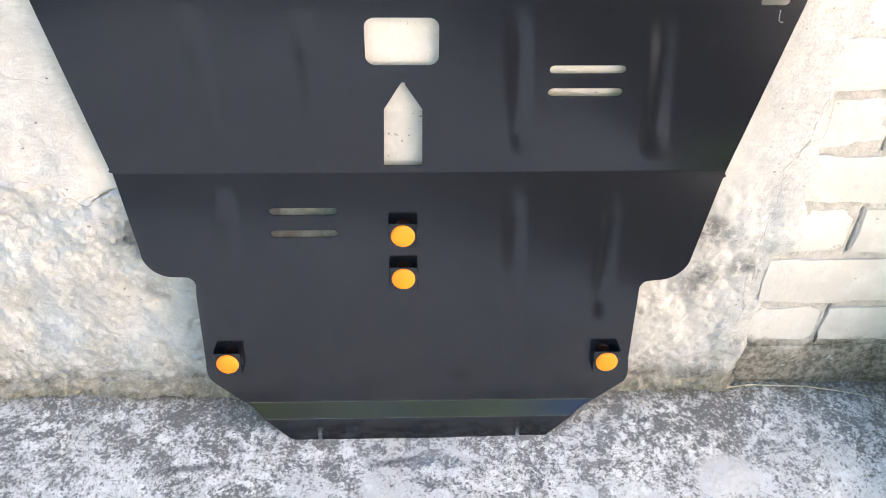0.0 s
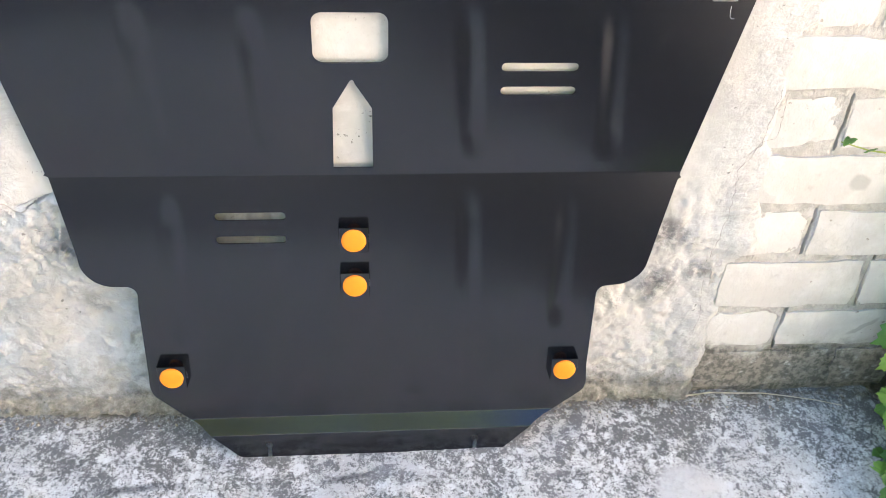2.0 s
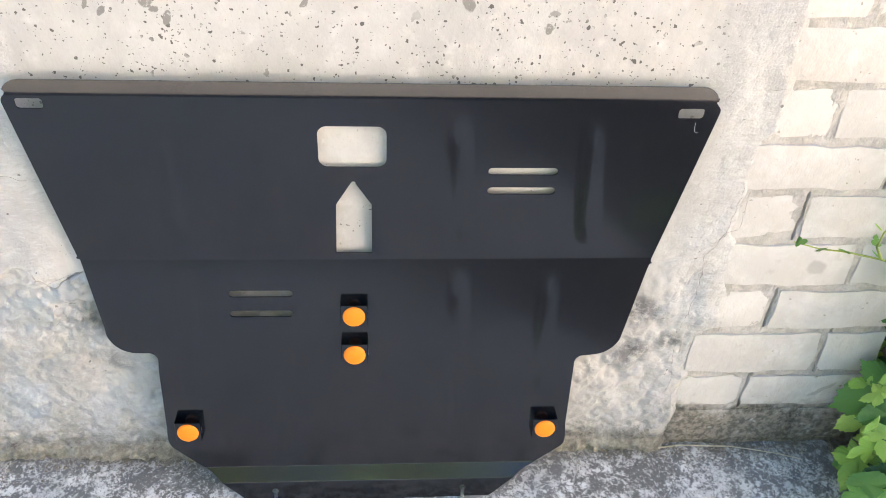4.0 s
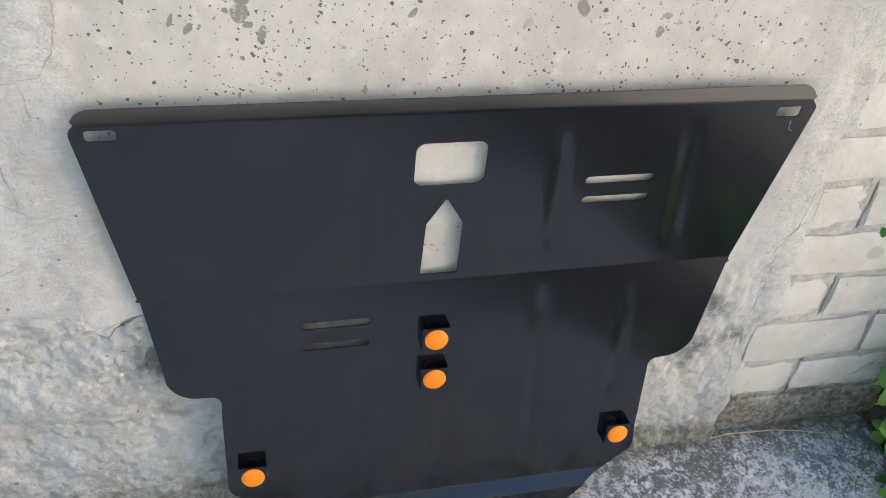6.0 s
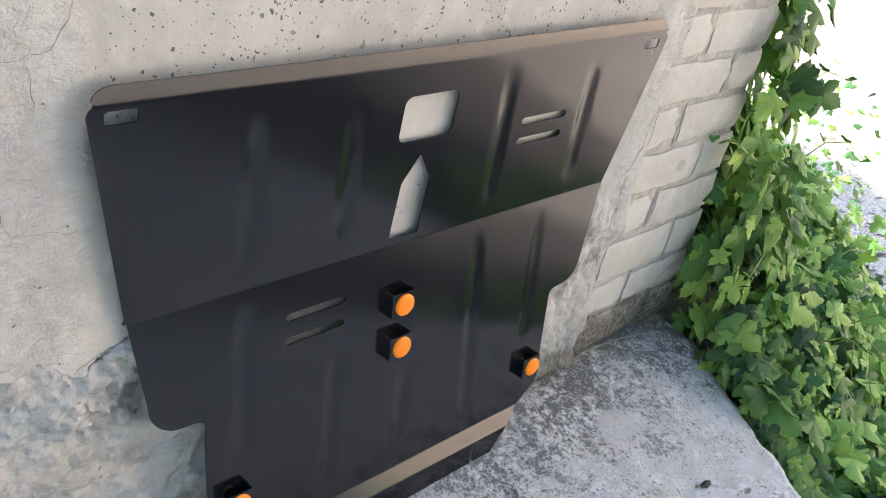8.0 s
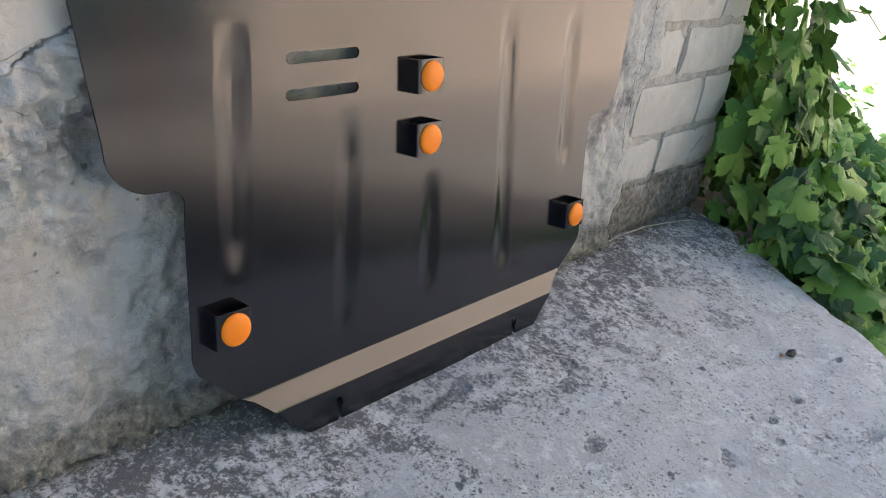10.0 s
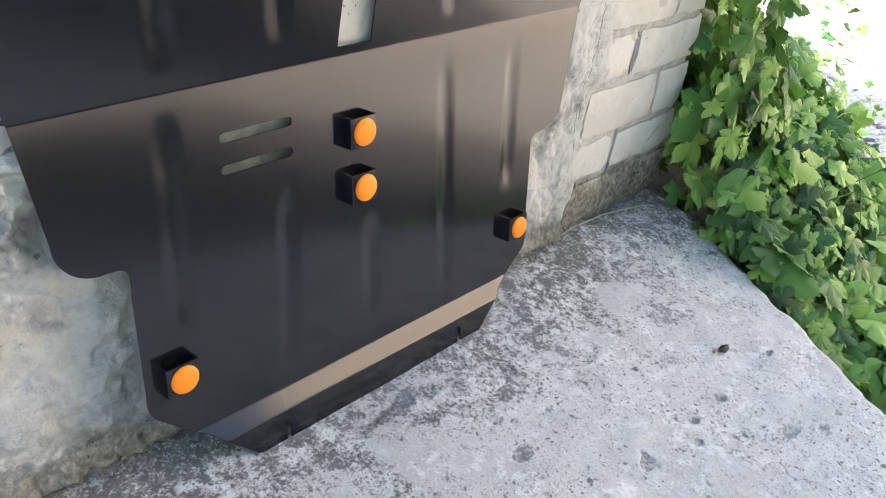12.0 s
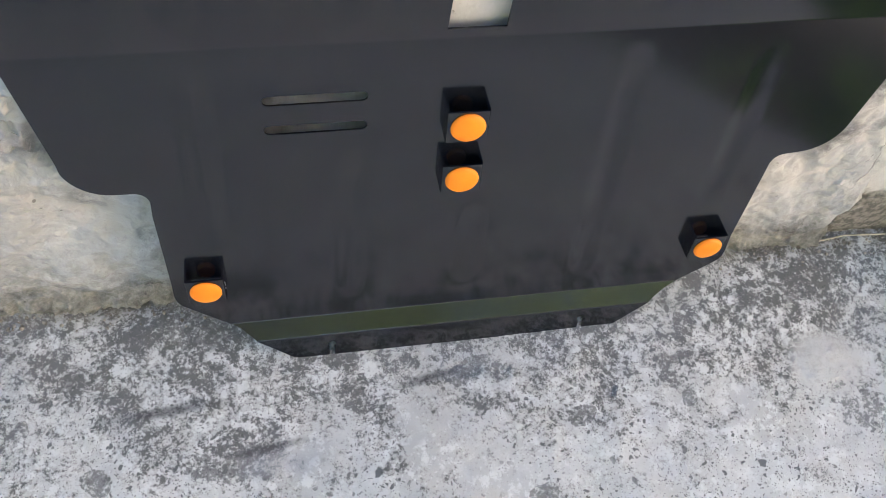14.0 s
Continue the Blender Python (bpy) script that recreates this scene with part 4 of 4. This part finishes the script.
def build_scrap(x, y, size):
    holder = tagged(new("burnt_scrap"), "small charred black scrap with a brown end on the apron", "litter")
    holder.location = (x, y, apron_z(x, y) + size * 0.28)
    for name, mat, dx, s, seed in (("black_end", CHAR, 0.0, 1.0, 3), ("brown_end", RUST, -size * 1.7, 0.42, 5)):
        bm = bmesh.new()
        bmesh.ops.create_icosphere(bm, subdivisions=1, radius=size * s)
        for v in bm.verts:
            v.co *= 1 + 0.55 * noise.noise(v.co / size * 1.6 + Vector((seed, 0, 0)))
            v.co += Vector((0.25, 0.12, 0.1)) * size * noise.noise(v.co / size * 4)
            v.co = Vector((v.co.x * 1.35, v.co.y * 0.62, v.co.z * 0.42))
            v.co.x += dx
            v.co.y += -dx * 0.35
        part(name, bm, mat, holder)
    return holder


build_stalk()
build_scrap(0.612, -0.398, 0.013)

# ---- the wild vine at the corner of the house ----
def leaf_mesh(name, lobes, seed, material):
    """A toothed, lobed leaf of unit length, its stalk end at the origin, folded along the lobe ribs."""
    rnd = random.Random(seed)
    bm = bmesh.new()
    hub = bm.verts.new((0, 0.30, 0.03))
    rim = []
    spread = (-128, -66, 0, 66, 128) if lobes == 5 else (-92, 0, 92)
    reach = (0.36, 0.52, 0.70, 0.52, 0.36) if lobes == 5 else (0.46, 0.70, 0.46)
    tips = [(a + rnd.uniform(-5, 5), r * rnd.uniform(0.9, 1.08)) for a, r in zip(spread, reach)]
    line = [(-172, 0.22)]
    for k, (a, r) in enumerate(tips):
        span = 29 if lobes == 5 else 40
        line += [(a - span * 0.98, r * 0.70), (a - span * 0.80, r * 0.78), (a - span * 0.66, r * 0.77), (a - span * 0.54, r * 0.90), (a - span * 0.38, r * 0.88), (a - span * 0.26, r * 0.97), (a - span * 0.14, r * 0.96), (a, r * 1.12), (a + span * 0.14, r * 0.96), (a + span * 0.26, r * 0.97), (a + span * 0.38, r * 0.88), (a + span * 0.54, r * 0.90), (a + span * 0.66, r * 0.77), (a + span * 0.80, r * 0.78), (a + span * 0.98, r * 0.70)]
        if k < len(tips) - 1:
            line.append(((a + tips[k + 1][0]) / 2, 0.60 * min(r, tips[k + 1][1])))
    line.append((172, 0.22))
    for a, r in line:
        t = radians(a)
        near = min(abs(a - b) for b, _ in tips) / 33
        rim.append(bm.verts.new((r * math.sin(t), 0.30 + r * math.cos(t), -0.20 * r * r - 0.09 * min(near, 1) + rnd.uniform(-0.016, 0.016))))
    for a, b in zip(rim, rim[1:]):
        bm.faces.new((hub, b, a))
    bm.faces.new((hub, rim[0], rim[-1]))
    data = bpy.data.meshes.new(name)
    bm.to_mesh(data)
    bm.free()
    data.materials.append(material)
    data.shade_smooth()
    return data


def mound(x, y):
    """Height of the top of the foliage."""
    top = GROUND_Z + 0.10
    lift = ramp(x, 0.70, 0.98) * (0.30 * ramp(y, -0.62, -0.10) + 0.22 * ramp(y, -0.15, 0.25))
    lift = lift * (1 - 0.45 * ramp(x, 1.3, 2.2))
    climb = 0.85 * ramp(x, 1.34, 1.04) * ramp(y, -0.24, 0.02)
    return top + lift + climb + 0.06 * field(np.array(x), np.array(y), 4, 3, 0.5, 4)


def apron_edge(y):
    return float(np.interp(-y, [-0.02, 0.11, 0.30, 0.47, 0.63, 0.88, 1.7], [0.985, 0.975, 0.898, 0.832, 0.757, 0.680, 0.47]))


def scatter_leaves(count, seed):
    rnd = random.Random(seed)
    spots = []
    while len(spots) < count:
        x, y = rnd.uniform(0.78, 3.4), rnd.uniform(-1.0, 1.9)
        edge = apron_edge(y) if y < 0 else CORNER
        if x < edge + (-0.035 if y < -0.05 else 0.02):
            continue
        wave = noise.noise(Vector((x * 3, y * 3, 5)))
        front = -0.42 - 0.75 * min(max(x - 0.85, 0), 0.45) + 0.10 * wave
        side = 1.95 + 0.75 * y + 0.14 * wave
        if y < -0.40 and x < edge + 0.13 * float(ramp(-y, 0.40, 0.55)):
            continue
        if y < front and rnd.random() > 0.04 + 0.25 * math.exp((y - front) * 9):
            continue
        if x > min(side, 2.5) and rnd.random() > 0.03 + 0.3 * math.exp((side - x) * 9):
            continue
        top = float(mound(x, y))
        if rnd.random() > 0.35 + 0.65 / (1 + 0.9 * max(0, x - 1.2)):
            continue
        depth = rnd.random() ** 1.6
        thick = 0.30 + 0.9 * float(ramp(x, 1.34, 1.10))
        z = top - depth * min(thick, top - GROUND_Z - 0.02)
        size = rnd.choice((0.028, 0.040, 0.050, 0.058, 0.068, 0.080, 0.095)) * rnd.uniform(0.85, 1.15)
        size *= 1 + 0.12 * math.exp(-((x - 1.0) ** 2 + y * y) / 0.06)
        size *= 1 - 0.42 * float(ramp(x, 1.50, 1.95)) * (rnd.random() < 0.85)
        gx = float(mound(x + 0.05, y) - mound(x - 0.05, y)) / 0.1
        gy = float(mound(x, y + 0.05) - mound(x, y - 0.05)) / 0.1
        up = Vector((-gx * 0.6 - 0.25, -gy * 0.6 - 0.35, 1.0)).normalized()
        up = (up + Vector((rnd.gauss(0, 0.45), rnd.gauss(0, 0.45), rnd.gauss(0, 0.25)))).normalized()
        ahead = Vector((rnd.gauss(-0.2, 0.7), rnd.gauss(-0.7, 0.6), -0.35))
        ahead = (ahead - up * ahead.dot(up)).normalized()
        right = ahead.cross(up)
        m = Matrix((right, ahead, up)).transposed().to_4x4()
        m.translation = (x, y, z)
        spots.append((math.hypot(x - 0.9, y + 0.1) + 1.2 * depth, m @ Matrix.Scale(size, 4), 3 if rnd.random() < 0.3 else 5))
    return sorted(spots, key=lambda s: s[0])


def build_vine():
    vine = tagged(new("wild_vine"), "sprawling green wild hop vine at the house corner", "vine")
    vine.location = (1.1, 0.1, GROUND_Z)
    home = Matrix.Translation(vine.location).inverted()
    one = {n: [leaf_mesh("leaf", n, s, LEAF_ONE) for s in range(3)] for n in (3, 5)}
    spots = scatter_leaves(14000, 11)
    rnd = random.Random(4)
    for _, m, lobes in spots[:280]:
        ob = new("leaf", rnd.choice(one[lobes]))
        ob.parent = vine
        ob.matrix_basis = home @ m
    for place, tip, up, size in (  # the large leaves that hang over the corner
        ((1.035, -0.075, 0.255), (-0.9, -0.1, -0.42), (-0.35, -0.8, 0.48), 0.15), ((1.05, -0.10, 0.10), (-0.5, -0.3, -0.7), (-0.3, -0.75, 0.6), 0.10),
        ((1.04, -0.09, 0.43), (-0.1, -0.3, -0.9), (-0.3, -0.9, 0.3), 0.12),
        ((1.00, -0.16, 0.07), (-0.6, -0.5, -0.4), (-0.3, -0.5, 0.8), 0.09), ((0.97, -0.24, 0.05), (-0.4, -0.7, -0.3), (-0.2, -0.4, 0.9), 0.10),
        ((1.01, -0.05, 0.04), (-0.7, -0.4, -0.3), (-0.3, -0.6, 0.7), 0.07), ((1.06, -0.11, 0.33), (0.3, -0.3, -0.8), (-0.2, -0.9, 0.4), 0.09),
    ):
        up = Vector(up).normalized()
        ahead = Vector(tip)
        ahead = (ahead - up * ahead.dot(up)).normalized()
        m = Matrix((ahead.cross(up), ahead, up)).transposed().to_4x4()
        m.translation = place
        ob = new("leaf", one[5][rnd.randrange(3)])
        ob.parent = vine
        ob.matrix_basis = home @ m @ Matrix.Scale(size, 4)
    for pts in (
        [(1.05, -0.05, 0.46), (0.93, -0.07, 0.515), (0.85, -0.085, 0.553), (0.78, -0.095, 0.576), (0.73, -0.10, 0.586), (0.685, -0.10, 0.600)],
        [(0.85, -0.085, 0.553), (0.83, -0.09, 0.582), (0.832, -0.09, 0.610), (0.848, -0.085, 0.628)],
        [(1.06, -0.14, 0.30), (1.01, -0.17, 0.275), (0.96, -0.18, 0.24), (0.935, -0.185, 0.225)],
        [(1.22, 0.02, 0.50), (1.33, 0.03, 0.58), (1.45, 0.03, 0.60), (1.57, 0.01, 0.57), (1.68, -0.01, 0.52)],
        [(1.25, 0.10, 0.55), (1.34, 0.12, 0.68), (1.46, 0.12, 0.77), (1.60, 0.10, 0.80), (1.72, 0.09, 0.78)],
        [(1.20, 0.06, 0.60), (1.28, 0.08, 0.74), (1.36, 0.10, 0.86), (1.43, 0.12, 0.97)],
        [(1.30, -0.02, 0.36), (1.42, -0.05, 0.44), (1.53, -0.07, 0.43), (1.62, -0.10, 0.37)],
        [(1.18, -0.28, 0.02), (1.22, -0.36, 0.09), (1.20, -0.43, 0.10), (1.15, -0.47, 0.06), (1.13, -0.52, 0.0)],
        [(1.30, -0.30, 0.04), (1.38, -0.37, 0.11), (1.36, -0.46, 0.08), (1.30, -0.50, 0.02)],
    ):
        shoot = part("shoot", tube(pts, 0.0024, 6, 0.4), STEM, vine, smooth=60)
        shoot.matrix_basis = home
        for k, p in enumerate(pts[1:]):
            ob = new("leaf", one[3][k % 3])
            ob.parent = vine
            ob.matrix_basis = home @ pose(*p, 40, 20, 60 * k) @ Matrix.Scale(0.022 if p[0] < 1.1 else 0.034, 4)
    far = {n: leaf_mesh("leaf_far", n, 9 + n, LEAF_MASS) for n in (3, 5)}
    verts, faces, base = [], [], 0
    shape = {n: (np.array([v.co for v in d.vertices]), [tuple(p.vertices) for p in d.polygons]) for n, d in far.items()}
    for _, m, lobes in spots[280:]:
        pts, polys = shape[lobes]
        a = np.array(home @ m)
        verts.append(pts @ a[:3, :3].T + a[:3, 3])
        faces += [tuple(base + i for i in p) for p in polys]
        base += len(pts)
    data = bpy.data.meshes.new("leaf_mass")
    data.from_pydata(np.concatenate(verts).tolist(), [], faces)
    data.materials.append(LEAF_MASS)
    data.shade_smooth()
    mass = new("leaf_mass", data)
    mass.parent = vine
    tagged(mass, "dense mass of small green leaves", kind="stuff")
    for k in range(26):
        x, y = rnd.uniform(1.0, 1.9), rnd.uniform(-0.5, 0.7)
        p = [(x, y, float(mound(x, y)) - 0.10)]
        way = rnd.uniform(0, 6.28)
        for s in range(7):
            way += rnd.uniform(-0.5, 0.5)
            x, y = x + 0.035 * math.cos(way), y + 0.035 * math.sin(way)
            p.append((x, y, float(mound(x, y)) - 0.06 + 0.075 * math.sin(s / 6 * 3.0)))
        if any(q[0] < (apron_edge(q[1]) if q[1] < 0 else CORNER + 0.02) for q in p):
            continue
        stem = part("stem", tube(p, 0.0022, 5, 0.5), STEM, vine, smooth=60)
        stem.matrix_basis = home
    return vine


build_vine()

# ---- bricks of the pillar at the corner ----
def brick_mesh(length, height, seed):
    """A worn brick: an uneven face with rounded, nicked edges."""
    rnd = random.Random(seed)
    bm = bmesh.new()
    nx, nz = max(4, round(length / 0.034)), 4
    rows = []
    for j in range(nz + 1):
        row = []
        for i in range(nx + 1):
            rim = (i in (0, nx)) + (j in (0, nz))
            x, z = length * (i / nx - 0.5), height * (j / nz - 0.5)
            x += rnd.uniform(-0.0045, 0.002) * (1 if i == nx else -1 if i == 0 else 0)
            z += rnd.uniform(-0.0042, 0.002) * (1 if j == nz else -1 if j == 0 else 0)
            row.append(bm.verts.new((x, -0.006 + rnd.uniform(-0.0006, 0.0006) + rim * rnd.uniform(0.0014, 0.0040), z)))
        rows.append(row)
    for a, b in zip(rows, rows[1:]):
        for i in range(nx):
            bm.faces.new((a[i], a[i + 1], b[i + 1], b[i]))
    ring = rows[0] + [r[-1] for r in rows[1:]] + rows[-1][-2::-1] + [r[0] for r in rows[-2:0:-1]]
    back = [bm.verts.new((v.co.x * 1.012, 0.05, v.co.z * 1.03)) for v in ring]
    for k in range(len(ring)):
        j = (k + 1) % len(ring)
        bm.faces.new((ring[j], ring[k], back[k], back[j]))
    bm.normal_update()
    data = bpy.data.meshes.new("brick")
    bm.to_mesh(data)
    bm.free()
    data.materials.append(BRICK)
    data.shade_smooth()
    data.set_sharp_from_angle(angle=radians(55))
    return data


def build_mortar(wall):
    """Slovenly mortar between the bricks, here proud, there sunk, with open gaps beside some bricks."""
    fine = np.r_[np.linspace(0.732, 0.756, 17), np.linspace(0.860, 0.884, 17)]
    xs = np.unique(np.r_[np.linspace(0.60, 0.984, 86), fine].round(5))
    x, z = np.meshgrid(xs, np.linspace(-0.03, 1.56, 360))
    y = 0.0024 + 0.0052 * field(x, z, 38, 5, 0.75)
    for gx, z0, z1 in ((0.750, 0.118, 0.211), (0.876, 0.215, 0.320), (0.742, 0.530, 0.622), (0.745, 0.330, 0.42), (0.868, 0.63, 0.715)):
        y = y + 0.020 * ramp(np.abs(x - gx - 0.05 * (z - z0) * 0.6), 0.0026, 0.0008) * ((z > z0) & (z < z1))
    y = y + 0.02 * ramp(x, 0.976, 0.984)
    data = sheet("mortar", x, y, z, lambda p: p + np.array([0, 0.03, 0]))
    return part("mortar", data, MORTAR, wall, "uneven grey mortar between the bricks", smooth=60)


def build_bricks(wall):
    """Stretcher and header by turns, 1.5 bricks wide; the corner shows the brick ends round the side."""
    beds = [0.014, 0.118, 0.211, 0.322, 0.424, 0.527, 0.625, 0.720] + [0.720 + 0.098 * k for k in range(1, 8)]
    rnd = random.Random(21)
    meshes = {}
    for k, (z0, z1) in enumerate(zip(beds, beds[1:])):
        high = round(z1 - z0 - 0.014, 3)
        joint = 0.744 if k % 2 == 1 else 0.870
        for x0, x1 in ((0.617, joint - 0.006), (joint + 0.006, CORNER)):
            key = (round(x1 - x0, 3), high)
            if key not in meshes:
                meshes[key] = brick_mesh(*key, len(meshes))
            ob = new("brick", meshes[key])
            ob.parent = wall
            ob.matrix_basis = pose((x0 + x1) / 2 + rnd.uniform(-0.001, 0.001), 0.0035 + rnd.uniform(-0.002, 0.002), (z0 + z1) / 2, 0, rnd.uniform(-0.7, 0.7), 0)
        for j in range(10):  # along the side of the house
            y0, long = 0.06 + j * 0.26 - 0.13 * (k % 2), 0.25
            if y0 < 0:
                y0, long = 0.062, 0.12
            key = (long, high)
            if key not in meshes:
                meshes[key] = brick_mesh(*key, len(meshes))
            ob = new("brick", meshes[key])
            ob.parent = wall
            ob.matrix_basis = pose(CORNER - 0.006, y0 + long / 2, (z0 + z1) / 2, 0, 0, 90)


build_mortar(wall)
build_bricks(wall)


# ---- crumbs of mortar along the foot of the wall ----
def build_crumbs():
    rnd = random.Random(8)
    bm = bmesh.new()
    for k in range(700):
        x = rnd.uniform(-1.0, 0.95)
        y = -0.004 - abs(rnd.gauss(0, 0.016))
        size = rnd.choice((0.0010, 0.0014, 0.0018, 0.0024, 0.0036)) * rnd.uniform(0.7, 1.2)
        turn = Matrix.Translation((x, y - 0.006, apron_z(x, y) + size * 0.35)) @ Euler((rnd.uniform(0, 6), rnd.uniform(0, 6), rnd.uniform(0, 6))).to_matrix().to_4x4()
        made = bmesh.ops.create_icosphere(bm, subdivisions=1, radius=size, matrix=turn @ Matrix.Diagonal((1.0, rnd.uniform(0.5, 0.9), rnd.uniform(0.4, 0.8), 1)))
        for v in made["verts"]:
            v.co += Vector((rnd.uniform(-1, 1), rnd.uniform(-1, 1), rnd.uniform(-1, 1))) * size * 0.2
    return tagged(part("mortar_crumbs", bm, GRIT), "loose brown grit and crumbs along the wall's foot", "crumbs", kind="stuff")


build_crumbs()


# ---- across the yard, behind the viewer: a plain sunlit facade and trees, which the black paint mirrors ----
def build_facade():
    n = Nodes("sunlit_render", 0.9, specular=0.2)
    n.put("Base Color", n.mix(n.step(n.noise(1.5, 5), 0.35, 0.65), (0.68, 0.545, 0.41), (0.78, 0.625, 0.475)))
    n.bump(n.noise(40, 4), 0.01, 0.5)
    bm = bmesh.new()
    box(bm, -5.5, 5.5, 0.0, 0.4, -0.5, 9.3)
    ob = part("wall_yard", bm, n.mat)
    ob.matrix_basis = pose(10.0, -5.3, 0, 0, 0, 36.2)
    return tagged(ob, "plain beige rendered house wall across the yard", "wall", kind="structure")


def build_tree(parent_name, high, seed):
    """A tapered trunk with limbs and a crown of many small leaf clumps."""
    rnd = random.Random(seed)
    tree = tagged(new(parent_name), "leafy green garden tree across the yard", "tree", "trees across the yard")
    bm = tube([(0, 0, 0), (0.05, 0.02, high * 0.25), (-0.03, 0.05, high * 0.5), (0.04, 0, high * 0.8)], 0.16, 8, 0.3)
    for k in range(7):
        a, z = k * 2.4, high * (0.25 + 0.07 * k)
        reach = high * rnd.uniform(0.18, 0.28)
        limb = tube([(0, 0, z), (0.5 * reach * math.cos(a), 0.5 * reach * math.sin(a), z + 0.25 * reach), (reach * math.cos(a), reach * math.sin(a), z + 0.6 * reach)], 0.06, 6, 0.3)
        data = bpy.data.meshes.new("limb")
        limb.to_mesh(data)
        bm.from_mesh(data)
        limb.free()
    part("trunk", bm, RUST, tree, "brown bark", smooth=60)
    verts, faces = [], []
    for k in range(1500):
        d = Vector((rnd.gauss(0, 1), rnd.gauss(0, 1), rnd.gauss(0, 1))).normalized() * rnd.uniform(0.55, 1.0)
        c = Vector((d.x * high * 0.32, d.y * high * 0.32, high * 0.62 + d.z * high * 0.40))
        c *= 1 + 0.18 * noise.noise(c * 0.8 + Vector((seed, 0, 0)))
        m = Euler((rnd.uniform(0, 6), rnd.uniform(0, 6), rnd.uniform(0, 6))).to_matrix()
        size = rnd.uniform(0.10, 0.24)
        base = len(verts)
        verts += [tuple(c + m @ Vector(p) * size) for p in ((-1, 0, 0), (0, -0.5, 0.1), (1, 0, 0), (0, 0.5, 0.1), (-0.6, 0.5, 0.5), (0.6, 0.4, 0.5))]
        faces += [(base, base + 1, base + 2, base + 3), (base + 3, base + 4, base), (base + 2, base + 5, base + 3)]
    data = bpy.data.meshes.new("crown")
    data.from_pydata(verts, [], faces)
    part("crown", data, LEAF_TREE, tree, "uneven green leaf crown")
    return tree


build_facade()
tree = build_tree("tree", 8.6, 5)
tree.matrix_basis = pose(-4.2, -6.8, GROUND_Z)
for tx, ty, turn, size in ((-8.6, -6.2, 70, 0.9), (-1.3, -8.0, 150, 1.12), (1.7, -8.0, 240, 0.56), (4.1, -8.2, 20, 0.62)):
    other = copy_thing(tree, pose(tx, ty, GROUND_Z, 0, 0, turn))
    other.scale = (size, size, size)
